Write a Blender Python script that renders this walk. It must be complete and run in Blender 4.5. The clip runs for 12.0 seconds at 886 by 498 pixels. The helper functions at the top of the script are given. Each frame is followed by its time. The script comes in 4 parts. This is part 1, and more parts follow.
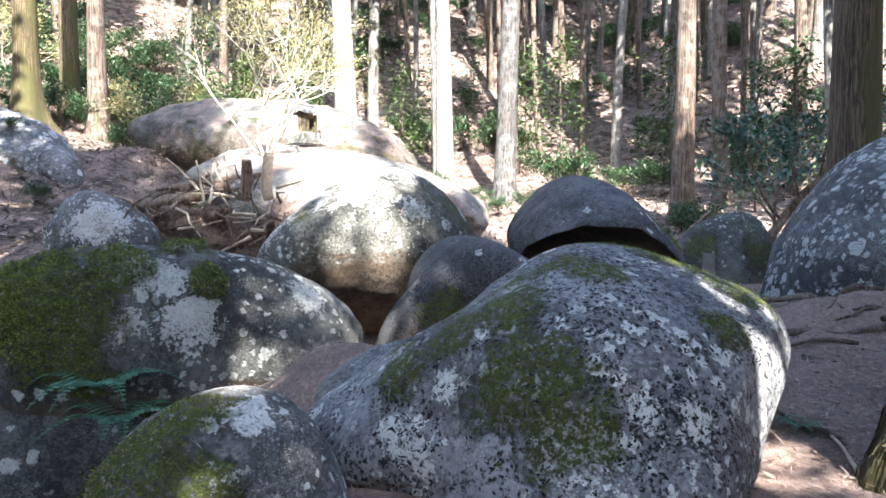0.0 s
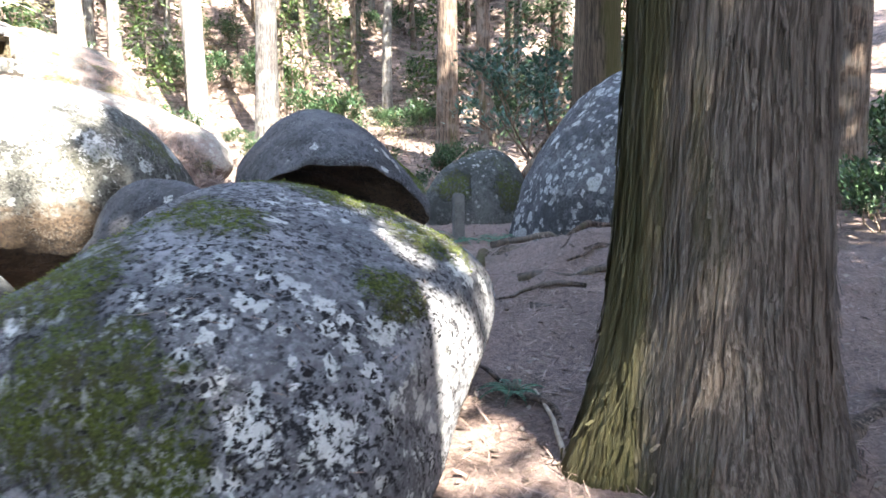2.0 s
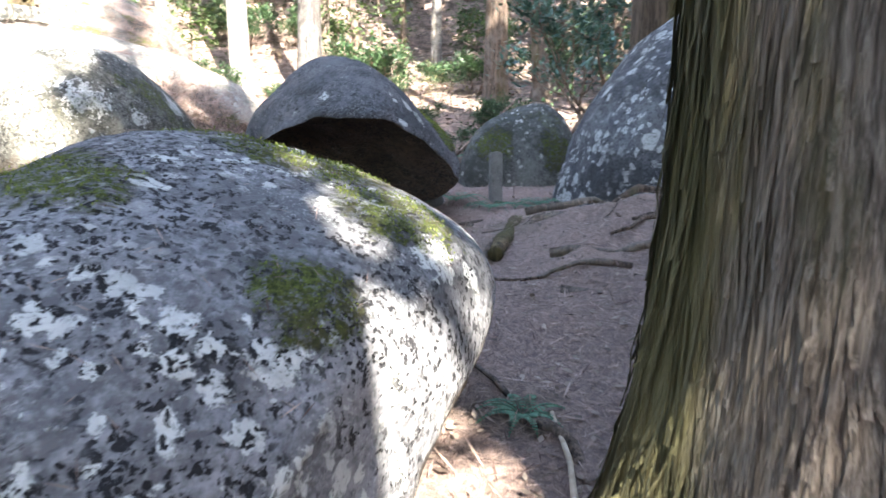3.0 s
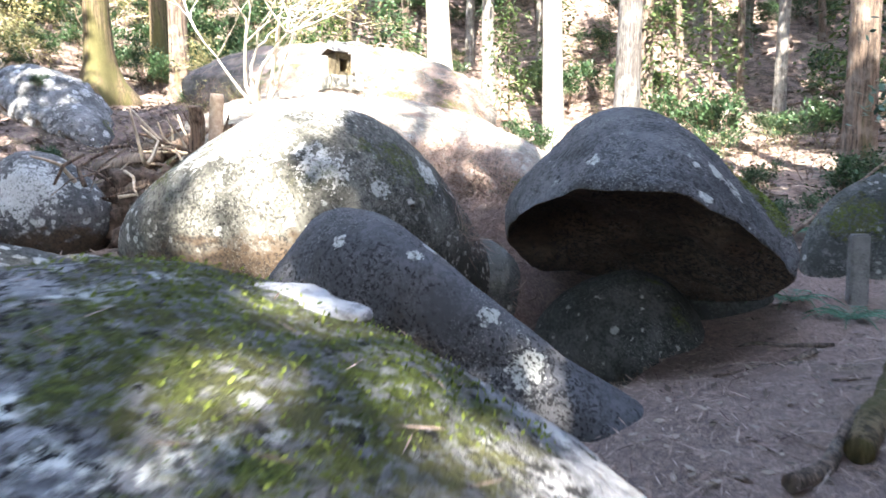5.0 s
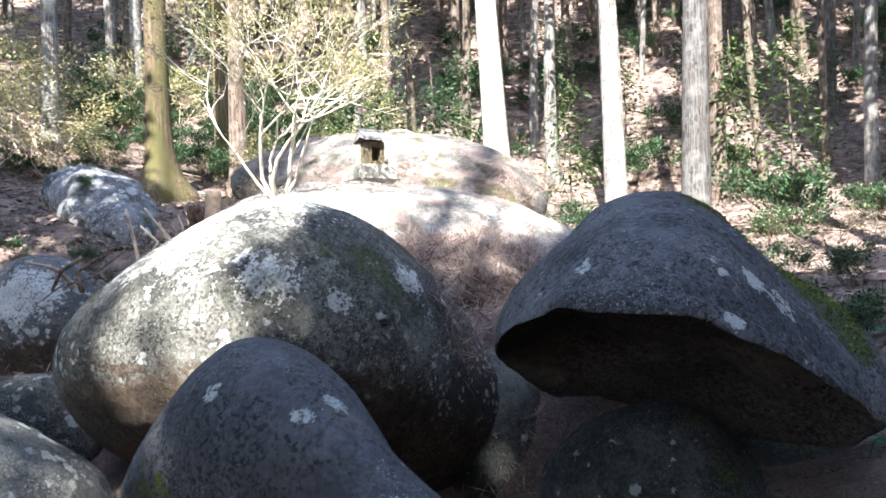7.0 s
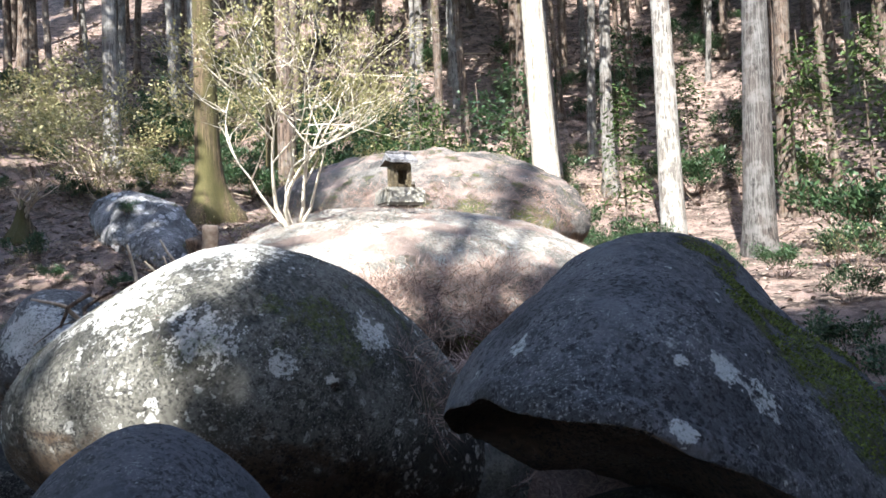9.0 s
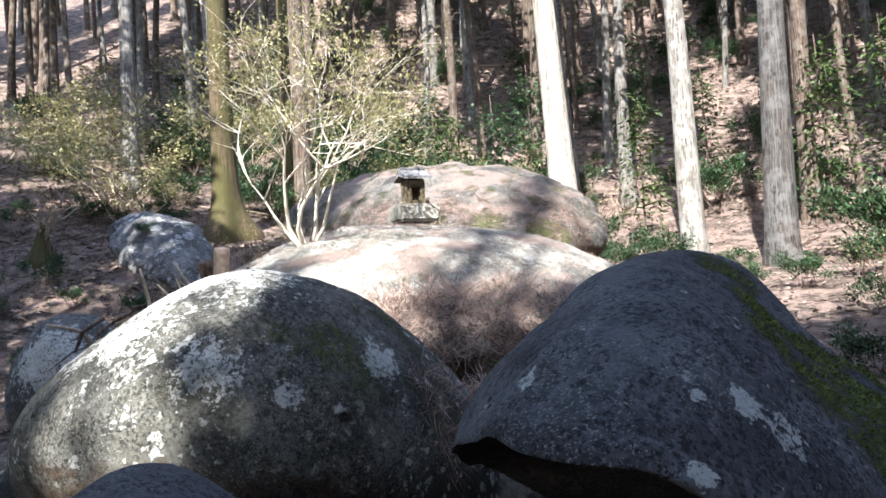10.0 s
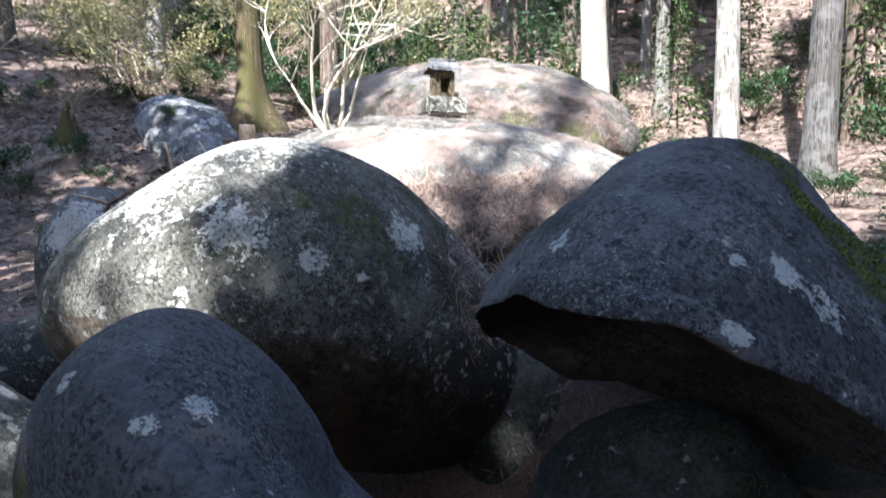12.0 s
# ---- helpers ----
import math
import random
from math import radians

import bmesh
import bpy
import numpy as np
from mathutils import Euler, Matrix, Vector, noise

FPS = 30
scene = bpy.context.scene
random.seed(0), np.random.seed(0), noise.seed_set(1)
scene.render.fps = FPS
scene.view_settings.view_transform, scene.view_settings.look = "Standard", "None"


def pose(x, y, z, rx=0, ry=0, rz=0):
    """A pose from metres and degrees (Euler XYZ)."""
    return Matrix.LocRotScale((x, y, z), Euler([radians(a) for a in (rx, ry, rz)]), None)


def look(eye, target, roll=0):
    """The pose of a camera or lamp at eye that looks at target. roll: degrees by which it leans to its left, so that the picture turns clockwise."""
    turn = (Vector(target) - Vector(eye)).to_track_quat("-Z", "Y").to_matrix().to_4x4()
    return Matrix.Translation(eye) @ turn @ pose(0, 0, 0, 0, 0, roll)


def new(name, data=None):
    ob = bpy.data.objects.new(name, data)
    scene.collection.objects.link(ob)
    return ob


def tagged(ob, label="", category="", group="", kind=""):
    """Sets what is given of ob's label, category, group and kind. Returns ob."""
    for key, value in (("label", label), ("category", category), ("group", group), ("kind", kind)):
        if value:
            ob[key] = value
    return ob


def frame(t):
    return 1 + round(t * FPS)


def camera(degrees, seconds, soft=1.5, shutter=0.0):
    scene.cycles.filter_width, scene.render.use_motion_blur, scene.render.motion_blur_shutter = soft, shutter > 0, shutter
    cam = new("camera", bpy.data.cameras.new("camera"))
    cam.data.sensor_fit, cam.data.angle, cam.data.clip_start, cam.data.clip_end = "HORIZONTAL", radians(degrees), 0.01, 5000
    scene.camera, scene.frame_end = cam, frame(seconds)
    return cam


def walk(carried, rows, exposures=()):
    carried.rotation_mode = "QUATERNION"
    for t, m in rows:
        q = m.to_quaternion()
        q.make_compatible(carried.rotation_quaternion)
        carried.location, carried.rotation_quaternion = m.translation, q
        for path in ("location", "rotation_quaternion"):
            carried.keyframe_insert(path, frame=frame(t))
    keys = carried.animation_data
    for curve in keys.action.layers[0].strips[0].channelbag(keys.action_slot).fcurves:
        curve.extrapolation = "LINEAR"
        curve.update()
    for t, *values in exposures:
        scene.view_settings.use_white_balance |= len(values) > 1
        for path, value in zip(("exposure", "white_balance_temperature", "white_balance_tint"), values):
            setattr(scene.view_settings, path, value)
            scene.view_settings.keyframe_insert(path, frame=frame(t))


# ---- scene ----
cam = camera(64.7, 12.0, soft=1.6, shutter=0.4)
METRES, EYE, TILT, LEAN, TURN = 7.0, 1.5, -3.0, 0.0, 0.0
ROWS = [
    (0.0, 0.0, 0.0, 0.0, 0.0, 0.0, 0.0),
    (0.5, 0.0112, 0.0104, -0.0034, -0.89, -0.49, -0.0),
    (1.0, 0.0275, 0.0401, -0.01, -6.07, -1.84, -1.14),
    (1.5, 0.0688, 0.091, -0.0149, -15.15, -2.57, -0.85),
    (2.0, 0.1218, 0.1444, -0.0058, -16.96, -4.63, 1.59),
    (2.5, 0.1528, 0.208, -0.0058, -15.57, -5.83, 0.21),
    (3.0, 0.1972, 0.2624, -0.0096, -12.33, -7.78, 1.2),
    (3.5, 0.2326, 0.3092, -0.0045, -3.92, -7.21, 0.09),
    (5.5, 0.2649, 0.5606, 0.0211, 15.14, -2.13, 0.26),
    (6.0, 0.2697, 0.5861, 0.0243, 14.69, -1.71, -0.51),
    (6.5, 0.2981, 0.6417, 0.0357, 17.34, 2.99, -0.12),
    (8.5, 0.3753, 0.7887, 0.0828, 25.82, 4.13, 1.98),
    (9.0, 0.3888, 0.805, 0.0908, 26.41, 4.64, 1.3),
    (9.5, 0.3904, 0.821, 0.0977, 26.21, 5.3, 1.86),
    (10.0, 0.3906, 0.823, 0.1022, 28.07, 5.64, 2.24),
    (10.5, 0.3855, 0.8257, 0.0998, 28.73, 6.12, 0.88),
    (11.0, 0.3795, 0.828, 0.0926, 30.75, 5.09, -0.42),
    (11.5, 0.3824, 0.8236, 0.0771, 30.42, 2.45, -1.21),
    (12.0, 0.378, 0.831, 0.0731, 29.63, -1.78, -1.01),
]
walk(cam, [(t, pose(0, 0, EYE, TILT, LEAN, TURN) @ pose(METRES * x, METRES * y, METRES * z, 90 + pitch, roll, yaw)) for t, x, y, z, yaw, pitch, roll in ROWS],
     exposures=[(0.0, 3.35, 6400, 10), (1.0, 3.5, 6500, 10), (2.0, 3.85, 6800, 10), (3.5, 3.95, 6900, 10), (5.5, 3.65, 6700, 10), (6.5, 3.28, 6300, 10), (8.5, 2.6, 6300, 10), (10.5, 2.35, 6300, 10), (12.0, 2.55, 6000, 10)])

# ---- light ----
SUN_TO = Vector((0.16, -0.84, 1.0)).normalized()
sky = bpy.data.worlds.new("sky")
scene.world = sky
sky.use_nodes = True
wn = sky.node_tree.nodes
tex = wn.new("ShaderNodeTexSky")
tex.sky_type, tex.sun_disc = "NISHITA", False
tex.sun_elevation = math.asin(SUN_TO.z)
tex.sun_rotation = math.atan2(SUN_TO.x, SUN_TO.y)
sky.node_tree.links.new(tex.outputs[0], wn["Background"].inputs[0])
wn["Background"].inputs[1].default_value = 0.15
sun = new("sun", bpy.data.lights.new("sun", "SUN"))
sun.data.energy, sun.data.angle, sun.data.color = 4.2, radians(0.6), (1.0, 0.96, 0.90)
sun.matrix_world = look(SUN_TO * 60, (0, 0, 0))


# ---- materials ----
class Nodes:
    """Short hand for building a node material."""

    def __init__(self, name):
        self.mat = bpy.data.materials.new(name)
        self.mat.use_nodes = True
        self.tree = self.mat.node_tree
        self.bsdf = self.tree.nodes["Principled BSDF"]

    def put(self, socket, value):
        if isinstance(value, bpy.types.NodeSocket):
            self.tree.links.new(value, socket)
        elif value is not None:
            socket.default_value = value if not isinstance(value, tuple) or len(value) != 3 or socket.type != "RGBA" else (*value, 1)

    def math(self, op, a, b=None, c=None, clamp=False):
        n = self.tree.nodes.new("ShaderNodeMath")
        n.operation, n.use_clamp = op, clamp
        for s, v in zip(n.inputs, (a, b, c)):
            self.put(s, v)
        return n.outputs[0]

    def vec(self, op, a, b=None, scale=None):
        n = self.tree.nodes.new("ShaderNodeVectorMath")
        n.operation = op
        self.put(n.inputs[0], a)
        self.put(n.inputs[1], b)
        if scale is not None:
            self.put(n.inputs["Scale"], scale)
        return n.outputs["Value"] if op in ("DISTANCE", "LENGTH") else n.outputs[0]

    def pos(self, offset=(0, 0, 0), scale=(1, 1, 1), local=False):
        if local:
            p = self.tree.nodes.new("ShaderNodeTexCoord").outputs["Object"]
        else:
            p = self.tree.nodes.new("ShaderNodeNewGeometry").outputs["Position"]
        return self.vec("MULTIPLY", self.vec("ADD", p, offset), scale)

    def normal_z(self):
        n = self.tree.nodes.new("ShaderNodeSeparateXYZ")
        self.put(n.inputs[0], self.tree.nodes.new("ShaderNodeNewGeometry").outputs["Normal"])
        return n.outputs[2]

    def noise(self, p, scale, detail=4, rough=0.55, colour=False):
        n = self.tree.nodes.new("ShaderNodeTexNoise")
        self.put(n.inputs["Vector"], p)
        n.inputs["Scale"].default_value, n.inputs["Detail"].default_value, n.inputs["Roughness"].default_value = scale, detail, rough
        return n.outputs["Color" if colour else "Fac"]

    def voronoi(self, p, scale, feature="F1"):
        n = self.tree.nodes.new("ShaderNodeTexVoronoi")
        n.feature = feature
        self.put(n.inputs["Vector"], p)
        n.inputs["Scale"].default_value = scale
        return n.outputs["Distance"], n.outputs["Color"]

    def step(self, value, low, high, to0=0.0, to1=1.0):
        n = self.tree.nodes.new("ShaderNodeMapRange")
        n.interpolation_type = "SMOOTHSTEP"
        for s, v in zip(n.inputs, (value, low, high, to0, to1)):
            self.put(s, v)
        return n.outputs[0]

    def mix(self, fac, a, b, blend="MIX"):
        n = self.tree.nodes.new("ShaderNodeMix")
        n.data_type, n.blend_type = "RGBA", blend
        self.put(n.inputs[0], fac)
        self.put(n.inputs[6], a)
        self.put(n.inputs[7], b)
        return n.outputs[2]

    def random(self, island=False):
        if island:
            return self.tree.nodes.new("ShaderNodeNewGeometry").outputs["Random Per Island"]
        return self.tree.nodes.new("ShaderNodeObjectInfo").outputs["Random"]

    def done(self, colour, rough=0.9, height=None, depth=0.01, strength=0.6, sub=None):
        self.put(self.bsdf.inputs["Base Color"], colour)
        self.put(self.bsdf.inputs["Roughness"], rough)
        self.bsdf.inputs["Specular IOR Level"].default_value = 0.3
        if height is not None:
            b = self.tree.nodes.new("ShaderNodeBump")
            b.inputs["Distance"].default_value, b.inputs["Strength"].default_value = depth, strength
            self.put(b.inputs["Height"], height)
            self.put(self.bsdf.inputs["Normal"], b.outputs[0])
        if sub is not None:
            t = self.tree.nodes.new("ShaderNodeBsdfTranslucent")
            self.put(t.inputs[0], colour)
            m = self.tree.nodes.new("ShaderNodeMixShader")
            m.inputs[0].default_value = sub
            self.tree.links.new(self.bsdf.outputs[0], m.inputs[1])
            self.tree.links.new(t.outputs[0], m.inputs[2])
            self.tree.links.new(m.outputs[0], self.tree.nodes["Material Output"].inputs[0])
        return self.mat


def rock_material(name, dark, light, lichen=0.3, speck=0.5, moss=0.0, pads=(), seed=0.0, litter=0.0, lichen_size=1.0, pale=(0.47, 0.48, 0.45), cloud=0.0, crusts=(), stains=0.4, bare=(0.115, 0.082, 0.055)):
    """Weathered granite with pale crusty lichen, black specks and moss. pads: (x, y, z, radius) of the cushions of moss."""
    k = Nodes(name)
    p = k.pos((seed, seed * 0.7, seed * 1.3))
    warp = k.vec("ADD", p, k.vec("SCALE", k.vec("SUBTRACT", k.noise(p, 9, 5, 0.65, colour=True), (0.5, 0.5, 0.5)), scale=0.11))
    warp = k.vec("ADD", warp, k.vec("SCALE", k.vec("SUBTRACT", k.noise(p, 34, 4, 0.7, colour=True), (0.5, 0.5, 0.5)), scale=0.06))
    broad = k.noise(p, 1.3, 4)
    fine = k.noise(p, 38, 5, 0.7)
    mid = k.noise(p, 11, 5, 0.7)
    grain = k.math("ADD", k.math("MULTIPLY", k.math("SUBTRACT", fine, 0.5), 0.75), k.math("MULTIPLY", k.math("SUBTRACT", mid, 0.5), 0.7))
    colour = k.mix(k.step(k.math("ADD", broad, grain), 0.34, 0.66), dark, light)
    stain = k.noise(k.pos((seed, 0, 0), (3, 3, 0.8)), 1.6, 5, 0.6)
    colour = k.mix(k.step(stain, 0.52, 0.70, 0, stains), colour, (0.040, 0.038, 0.034))
    # lichen of two sizes, in drifts
    drift = k.step(k.noise(p, 0.9, 3), 0.40, 0.60)
    masks = []
    for scale, amount in ((6.0 / lichen_size, 0.75 * lichen), (15.0 / lichen_size, 1.0 * lichen)):
        d, c = k.voronoi(warp, scale)
        sep = k.tree.nodes.new("ShaderNodeSeparateColor")
        k.put(sep.inputs[0], c)
        size = k.math("MULTIPLY", k.math("SUBTRACT", sep.outputs[0], 1.0 - amount), 0.9)
        masks.append(k.step(k.math("SUBTRACT", size, d), -0.05, 0.02))
    crust = k.math("MAXIMUM", masks[0], k.math("MULTIPLY", masks[1], drift))
    if cloud:
        haze = k.math("ADD", k.noise(p, 3.4, 8, 0.75), k.math("MULTIPLY", k.noise(warp, 14, 5, 0.7), 0.35))
        crust = k.math("MAXIMUM", crust, k.step(haze, 0.84 - 0.22 * cloud, 0.93 - 0.22 * cloud))
    if crusts:
        here = k.pos()
        edge = k.math("ADD", k.math("SUBTRACT", k.noise(p, 5, 6, 0.75), 0.5), k.math("MULTIPLY", k.math("SUBTRACT", k.noise(p, 24, 4, 0.7), 0.5), 0.8))
    for x, y, z, rad in crusts:
        d = k.vec("DISTANCE", here, (x, y, z))
        crust = k.math("MAXIMUM", crust, k.step(k.math("ADD", k.math("SUBTRACT", 1.0, k.math("DIVIDE", d, rad)), k.math("MULTIPLY", edge, 3.2)), 0.02, 0.14))
    crust = k.math("MULTIPLY", crust, k.math("MULTIPLY", k.step(k.noise(p, 55, 4, 0.75), 0.30, 0.44), k.step(k.noise(warp, 13, 5, 0.75), 0.29, 0.35)))
    # lichen keeps off the sheltered undersides, where the stone is bare and brown
    open_face = k.step(k.math("ADD", k.normal_z(), k.math("MULTIPLY", k.math("SUBTRACT", mid, 0.5), 0.5)), -0.38, -0.12)
    crust = k.math("MULTIPLY", crust, open_face)
    colour = k.mix(open_face, k.mix(k.step(k.math("ADD", mid, k.math("MULTIPLY", k.math("SUBTRACT", broad, 0.5), 1.5)), 0.3, 0.7), tuple(0.5 * c for c in bare), bare), colour)
    colour = k.mix(crust, colour, k.mix(k.noise(p, 22, 3), pale, tuple(c * 0.62 for c in pale)))
    # fine pale dust of lichen
    dust = k.math("MULTIPLY", k.step(k.noise(p, 80, 3, 0.7), 0.57, 0.62), k.step(k.noise(p, 2.2, 4), 0.42, 0.62))
    colour = k.mix(k.math("MULTIPLY", dust, 0.40), colour, pale)
    d, c = k.voronoi(warp, 33.0)
    dots = k.math("MULTIPLY", k.step(d, 0.40, 0.32), k.step(k.noise(p, 2.1, 5, 0.6), 0.40, 0.50))
    blots = k.math("MULTIPLY", k.step(k.noise(warp, 36, 2, 0.5), 0.585, 0.61), k.step(k.noise(p, 3.0, 4, 0.6), 0.42, 0.56))
    dots = k.math("MAXIMUM", dots, blots)
    colour = k.mix(k.math("MULTIPLY", dots, speck), colour, (0.014, 0.014, 0.016))
    height = k.math("ADD", k.math("MULTIPLY", fine, 0.7), k.math("MULTIPLY", crust, 0.35))
    height = k.math("SUBTRACT", height, k.math("MULTIPLY", dots, 0.4 * speck))
    if litter:
        flat = k.step(k.normal_z(), 0.55, 0.85)
        needles = k.math("MULTIPLY", flat, k.step(k.noise(p, 1.4, 5, 0.6), 0.62 - 0.3 * litter, 0.72 - 0.3 * litter))
        straw = k.noise(k.vec("MULTIPLY", warp, (40, 14, 20)), 1.0, 4, 0.7)
        colour = k.mix(needles, colour, k.mix(straw, (0.060, 0.044, 0.037), (0.30, 0.240, 0.212)))
    if moss or pads:
        ragged = k.math("ADD", k.math("SUBTRACT", k.noise(p, 4.5, 5, 0.7), 0.5), k.math("MULTIPLY", k.math("SUBTRACT", k.noise(p, 19, 5, 0.7), 0.5), 0.7))
        green = None
        for x, y, z, r in pads:
            d = k.vec("DISTANCE", k.pos(), (x, y, z))
            one = k.step(k.math("ADD", k.math("SUBTRACT", 1.0, k.math("DIVIDE", d, r)), k.math("MULTIPLY", ragged, 2.2)), -0.08, 0.28)
            green = one if green is None else k.math("MAXIMUM", green, one)
        if moss:
            up = k.step(k.normal_z(), 0.05, 0.8)
            wild = k.math("MULTIPLY", up, k.step(k.math("ADD", k.noise(p, 1.5, 4), k.math("MULTIPLY", ragged, 0.35)), 0.66 - 0.3 * moss, 0.78 - 0.3 * moss))
            green = wild if green is None else k.math("MAXIMUM", green, wild)
        tuft = k.noise(p, 70, 4, 0.75)
        shade = k.mix(k.step(tuft, 0.3, 0.7), (0.026, 0.040, 0.006), (0.150, 0.185, 0.030))
        shade = k.mix(k.step(k.noise(p, 5, 3), 0.42, 0.66, 0, 0.7), shade, (0.075, 0.066, 0.034))
        colour = k.mix(k.math("MULTIPLY", green, k.step(k.noise(p, 26, 5, 0.75), 0.39, 0.55)), colour, shade)
        height = k.math("ADD", height, k.math("MULTIPLY", green, k.math("MULTIPLY_ADD", tuft, 2.2, 0.6)))
    return k.done(colour, 0.93, height, 0.022, 1.0)


def bark_material(name, dark, light, moss=0.0, ridge=26.0, patch=(0.30, 0.29, 0.26), patchy=0.0, knots=False, side=0.0, groove_depth=0.8):
    """Fibrous bark in long upright strips."""
    k = Nodes(name)
    p = k.pos(local=True)
    q = k.vec("MULTIPLY", k.vec("ADD", p, k.vec("SCALE", k.noise(p, 1.5, 3, 0.5, colour=True), scale=0.12)), (1, 1, 0.030))
    strips = k.noise(q, ridge, 3, 0.6)
    fine = k.noise(k.vec("MULTIPLY", p, (1, 1, 0.06)), 95, 4, 0.7)
    broad = k.noise(k.vec("MULTIPLY", p, (1, 1, 0.35)), 2.4, 4)
    colour = k.mix(k.step(k.math("ADD", strips, k.math("MULTIPLY", k.math("SUBTRACT", fine, 0.5), 0.6)), 0.36, 0.66), dark, light)
    colour = k.mix(k.step(broad, 0.35, 0.75, 0.0, 0.4), colour, k.mix(fine, dark, (0.13, 0.075, 0.05)))
    groove = k.noise(k.vec("MULTIPLY", q, (1, 1, 0.6)), ridge * 1.7, 2, 0.5)
    colour = k.mix(k.step(groove, 0.43, 0.36, 0, groove_depth), colour, tuple(c * 0.35 for c in dark))
    if patchy:
        colour = k.mix(k.math("MULTIPLY", k.step(k.noise(p, 3.2, 5, 0.6), 0.45, 0.62), patchy), colour, patch)
    if knots:
        d, c = k.voronoi(k.vec("MULTIPLY", p, (1, 1, 0.5)), 3.6)
        sk = k.tree.nodes.new("ShaderNodeSeparateColor")
        k.put(sk.inputs[0], c)
        d = k.math("ADD", d, k.math("ADD", k.math("MULTIPLY", fine, 0.25), k.math("MULTIPLY", sk.outputs[0], 0.35)))
        colour = k.mix(k.math("MULTIPLY", k.step(d, 0.50, 0.38), 0.9), colour, (0.022, 0.020, 0.018))
    if moss:
        low = k.noise(k.vec("MULTIPLY", p, (1, 1, 0.16)), 1.9, 5, 0.62)
        if side:
            sx = k.tree.nodes.new("ShaderNodeSeparateXYZ")
            k.put(sx.inputs[0], p)
            across = k.math("SUBTRACT", k.math("MULTIPLY", sx.outputs[1], 0.8), sx.outputs[0])
            low = k.math("ADD", low, k.math("MULTIPLY", across, side))
        colour = k.mix(k.math("MULTIPLY", k.step(low, 0.60 - 0.28 * moss, 0.74 - 0.24 * moss), 0.85), colour, k.mix(fine, (0.032, 0.032, 0.010), (0.098, 0.090, 0.030)))
    return k.done(colour, 0.95, k.math("ADD", k.math("MULTIPLY", strips, 1.5), fine), 0.02, 0.8)


def plain_material(name, a, b, scale=30, rough=0.8, island=False, sub=None, depth=0.003):
    k = Nodes(name)
    p = k.pos()
    f = k.noise(p, scale, 4, 0.65)
    if island:
        f = k.math("ADD", k.math("MULTIPLY", f, 0.45), k.math("MULTIPLY", k.random(True), 0.6))
    return k.done(k.mix(k.step(f, 0.25, 0.75), a, b), rough, k.noise(p, scale * 3, 3), depth, 0.5, sub)


def ground_material():
    """Forest floor: trodden reddish earth on the path, needles and pale dead leaves away from it."""
    k = Nodes("forest_floor")
    p = k.pos()
    warp = k.vec("ADD", p, k.vec("SCALE", k.noise(p, 6, 4, 0.6, colour=True), scale=0.3))
    fine = k.noise(warp, 26, 6, 0.72)
    broad = k.noise(p, 0.35, 5, 0.6)
    straw = k.noise(k.vec("MULTIPLY", warp, (60, 17, 30)), 1.0, 4, 0.7)
    earth = k.mix(fine, (0.050, 0.036, 0.031), (0.23, 0.168, 0.146))
    needles = k.mix(straw, (0.085, 0.054, 0.045), (0.40, 0.29, 0.245))
    d, c = k.voronoi(warp, 9)
    clod = k.noise(p, 70, 4, 0.75)
    earth = k.mix(k.step(clod, 0.56, 0.70, 0, 0.75), earth, (0.030, 0.022, 0.019))
    earth = k.mix(k.step(k.noise(k.vec("MULTIPLY", warp, (18, 70, 30)), 1.0, 3, 0.7), 0.62, 0.72, 0, 0.6), earth, (0.34, 0.25, 0.21))
    leaf = k.mix(k.step(d, 0.1, 0.5), (0.225, 0.178, 0.146), (0.055, 0.041, 0.033))
    away = k.step(k.vec("DISTANCE", k.pos((0, 0, 0), (1, 0.55, 0)), (3.0, 3.2, 0)), 3.0, 7.0)
    colour = k.mix(k.step(k.math("ADD", straw, k.math("MULTIPLY", broad, 0.5)), 0.62, 0.85), earth, needles)
    colour = k.mix(k.math("MULTIPLY", away, k.step(k.noise(p, 2.0, 5, 0.65), 0.38, 0.60)), colour, leaf)
    colour = k.mix(k.step(k.noise(p, 0.7, 4), 0.60, 0.72, 0, 0.35), colour, (0.05, 0.055, 0.02))
    return k.done(colour, 0.95, k.math("ADD", fine, k.math("MULTIPLY", straw, 0.7)), 0.03, 0.8)


GROUND = ground_material()
BARK_MIXED = bark_material("dark_mossy_bark", (0.035, 0.028, 0.020), (0.14, 0.11, 0.08), moss=0.45, ridge=34, side=-0.5)
BARK_NEAR = bark_material("near_cedar_bark", (0.060, 0.051, 0.043), (0.165, 0.145, 0.124), moss=0.40, ridge=70, side=0.62, groove_depth=0.4)
BARK_GREY = bark_material("grey_bark", (0.065, 0.060, 0.054), (0.20, 0.188, 0.17), ridge=22, patchy=0.5, patch=(0.26, 0.255, 0.235))
# grey bark with dark knots, darkened to carry the trunk's shade
BARK_SHADED_KNOTTY = bark_material("shaded_knotty_bark", (0.040, 0.038, 0.036), (0.120, 0.116, 0.110), ridge=26, patchy=0.5, patch=(0.16, 0.158, 0.152), knots=True)
# lighter copy of the grey bark, with sunlight put into the colour
BARK_SUNLIT_GREY = bark_material("sunlit_grey_bark", (0.11, 0.10, 0.088), (0.30, 0.285, 0.255), ridge=18, patchy=0.6, patch=(0.34, 0.33, 0.30))
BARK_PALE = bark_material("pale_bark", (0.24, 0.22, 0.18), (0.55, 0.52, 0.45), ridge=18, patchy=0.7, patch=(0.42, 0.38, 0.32))
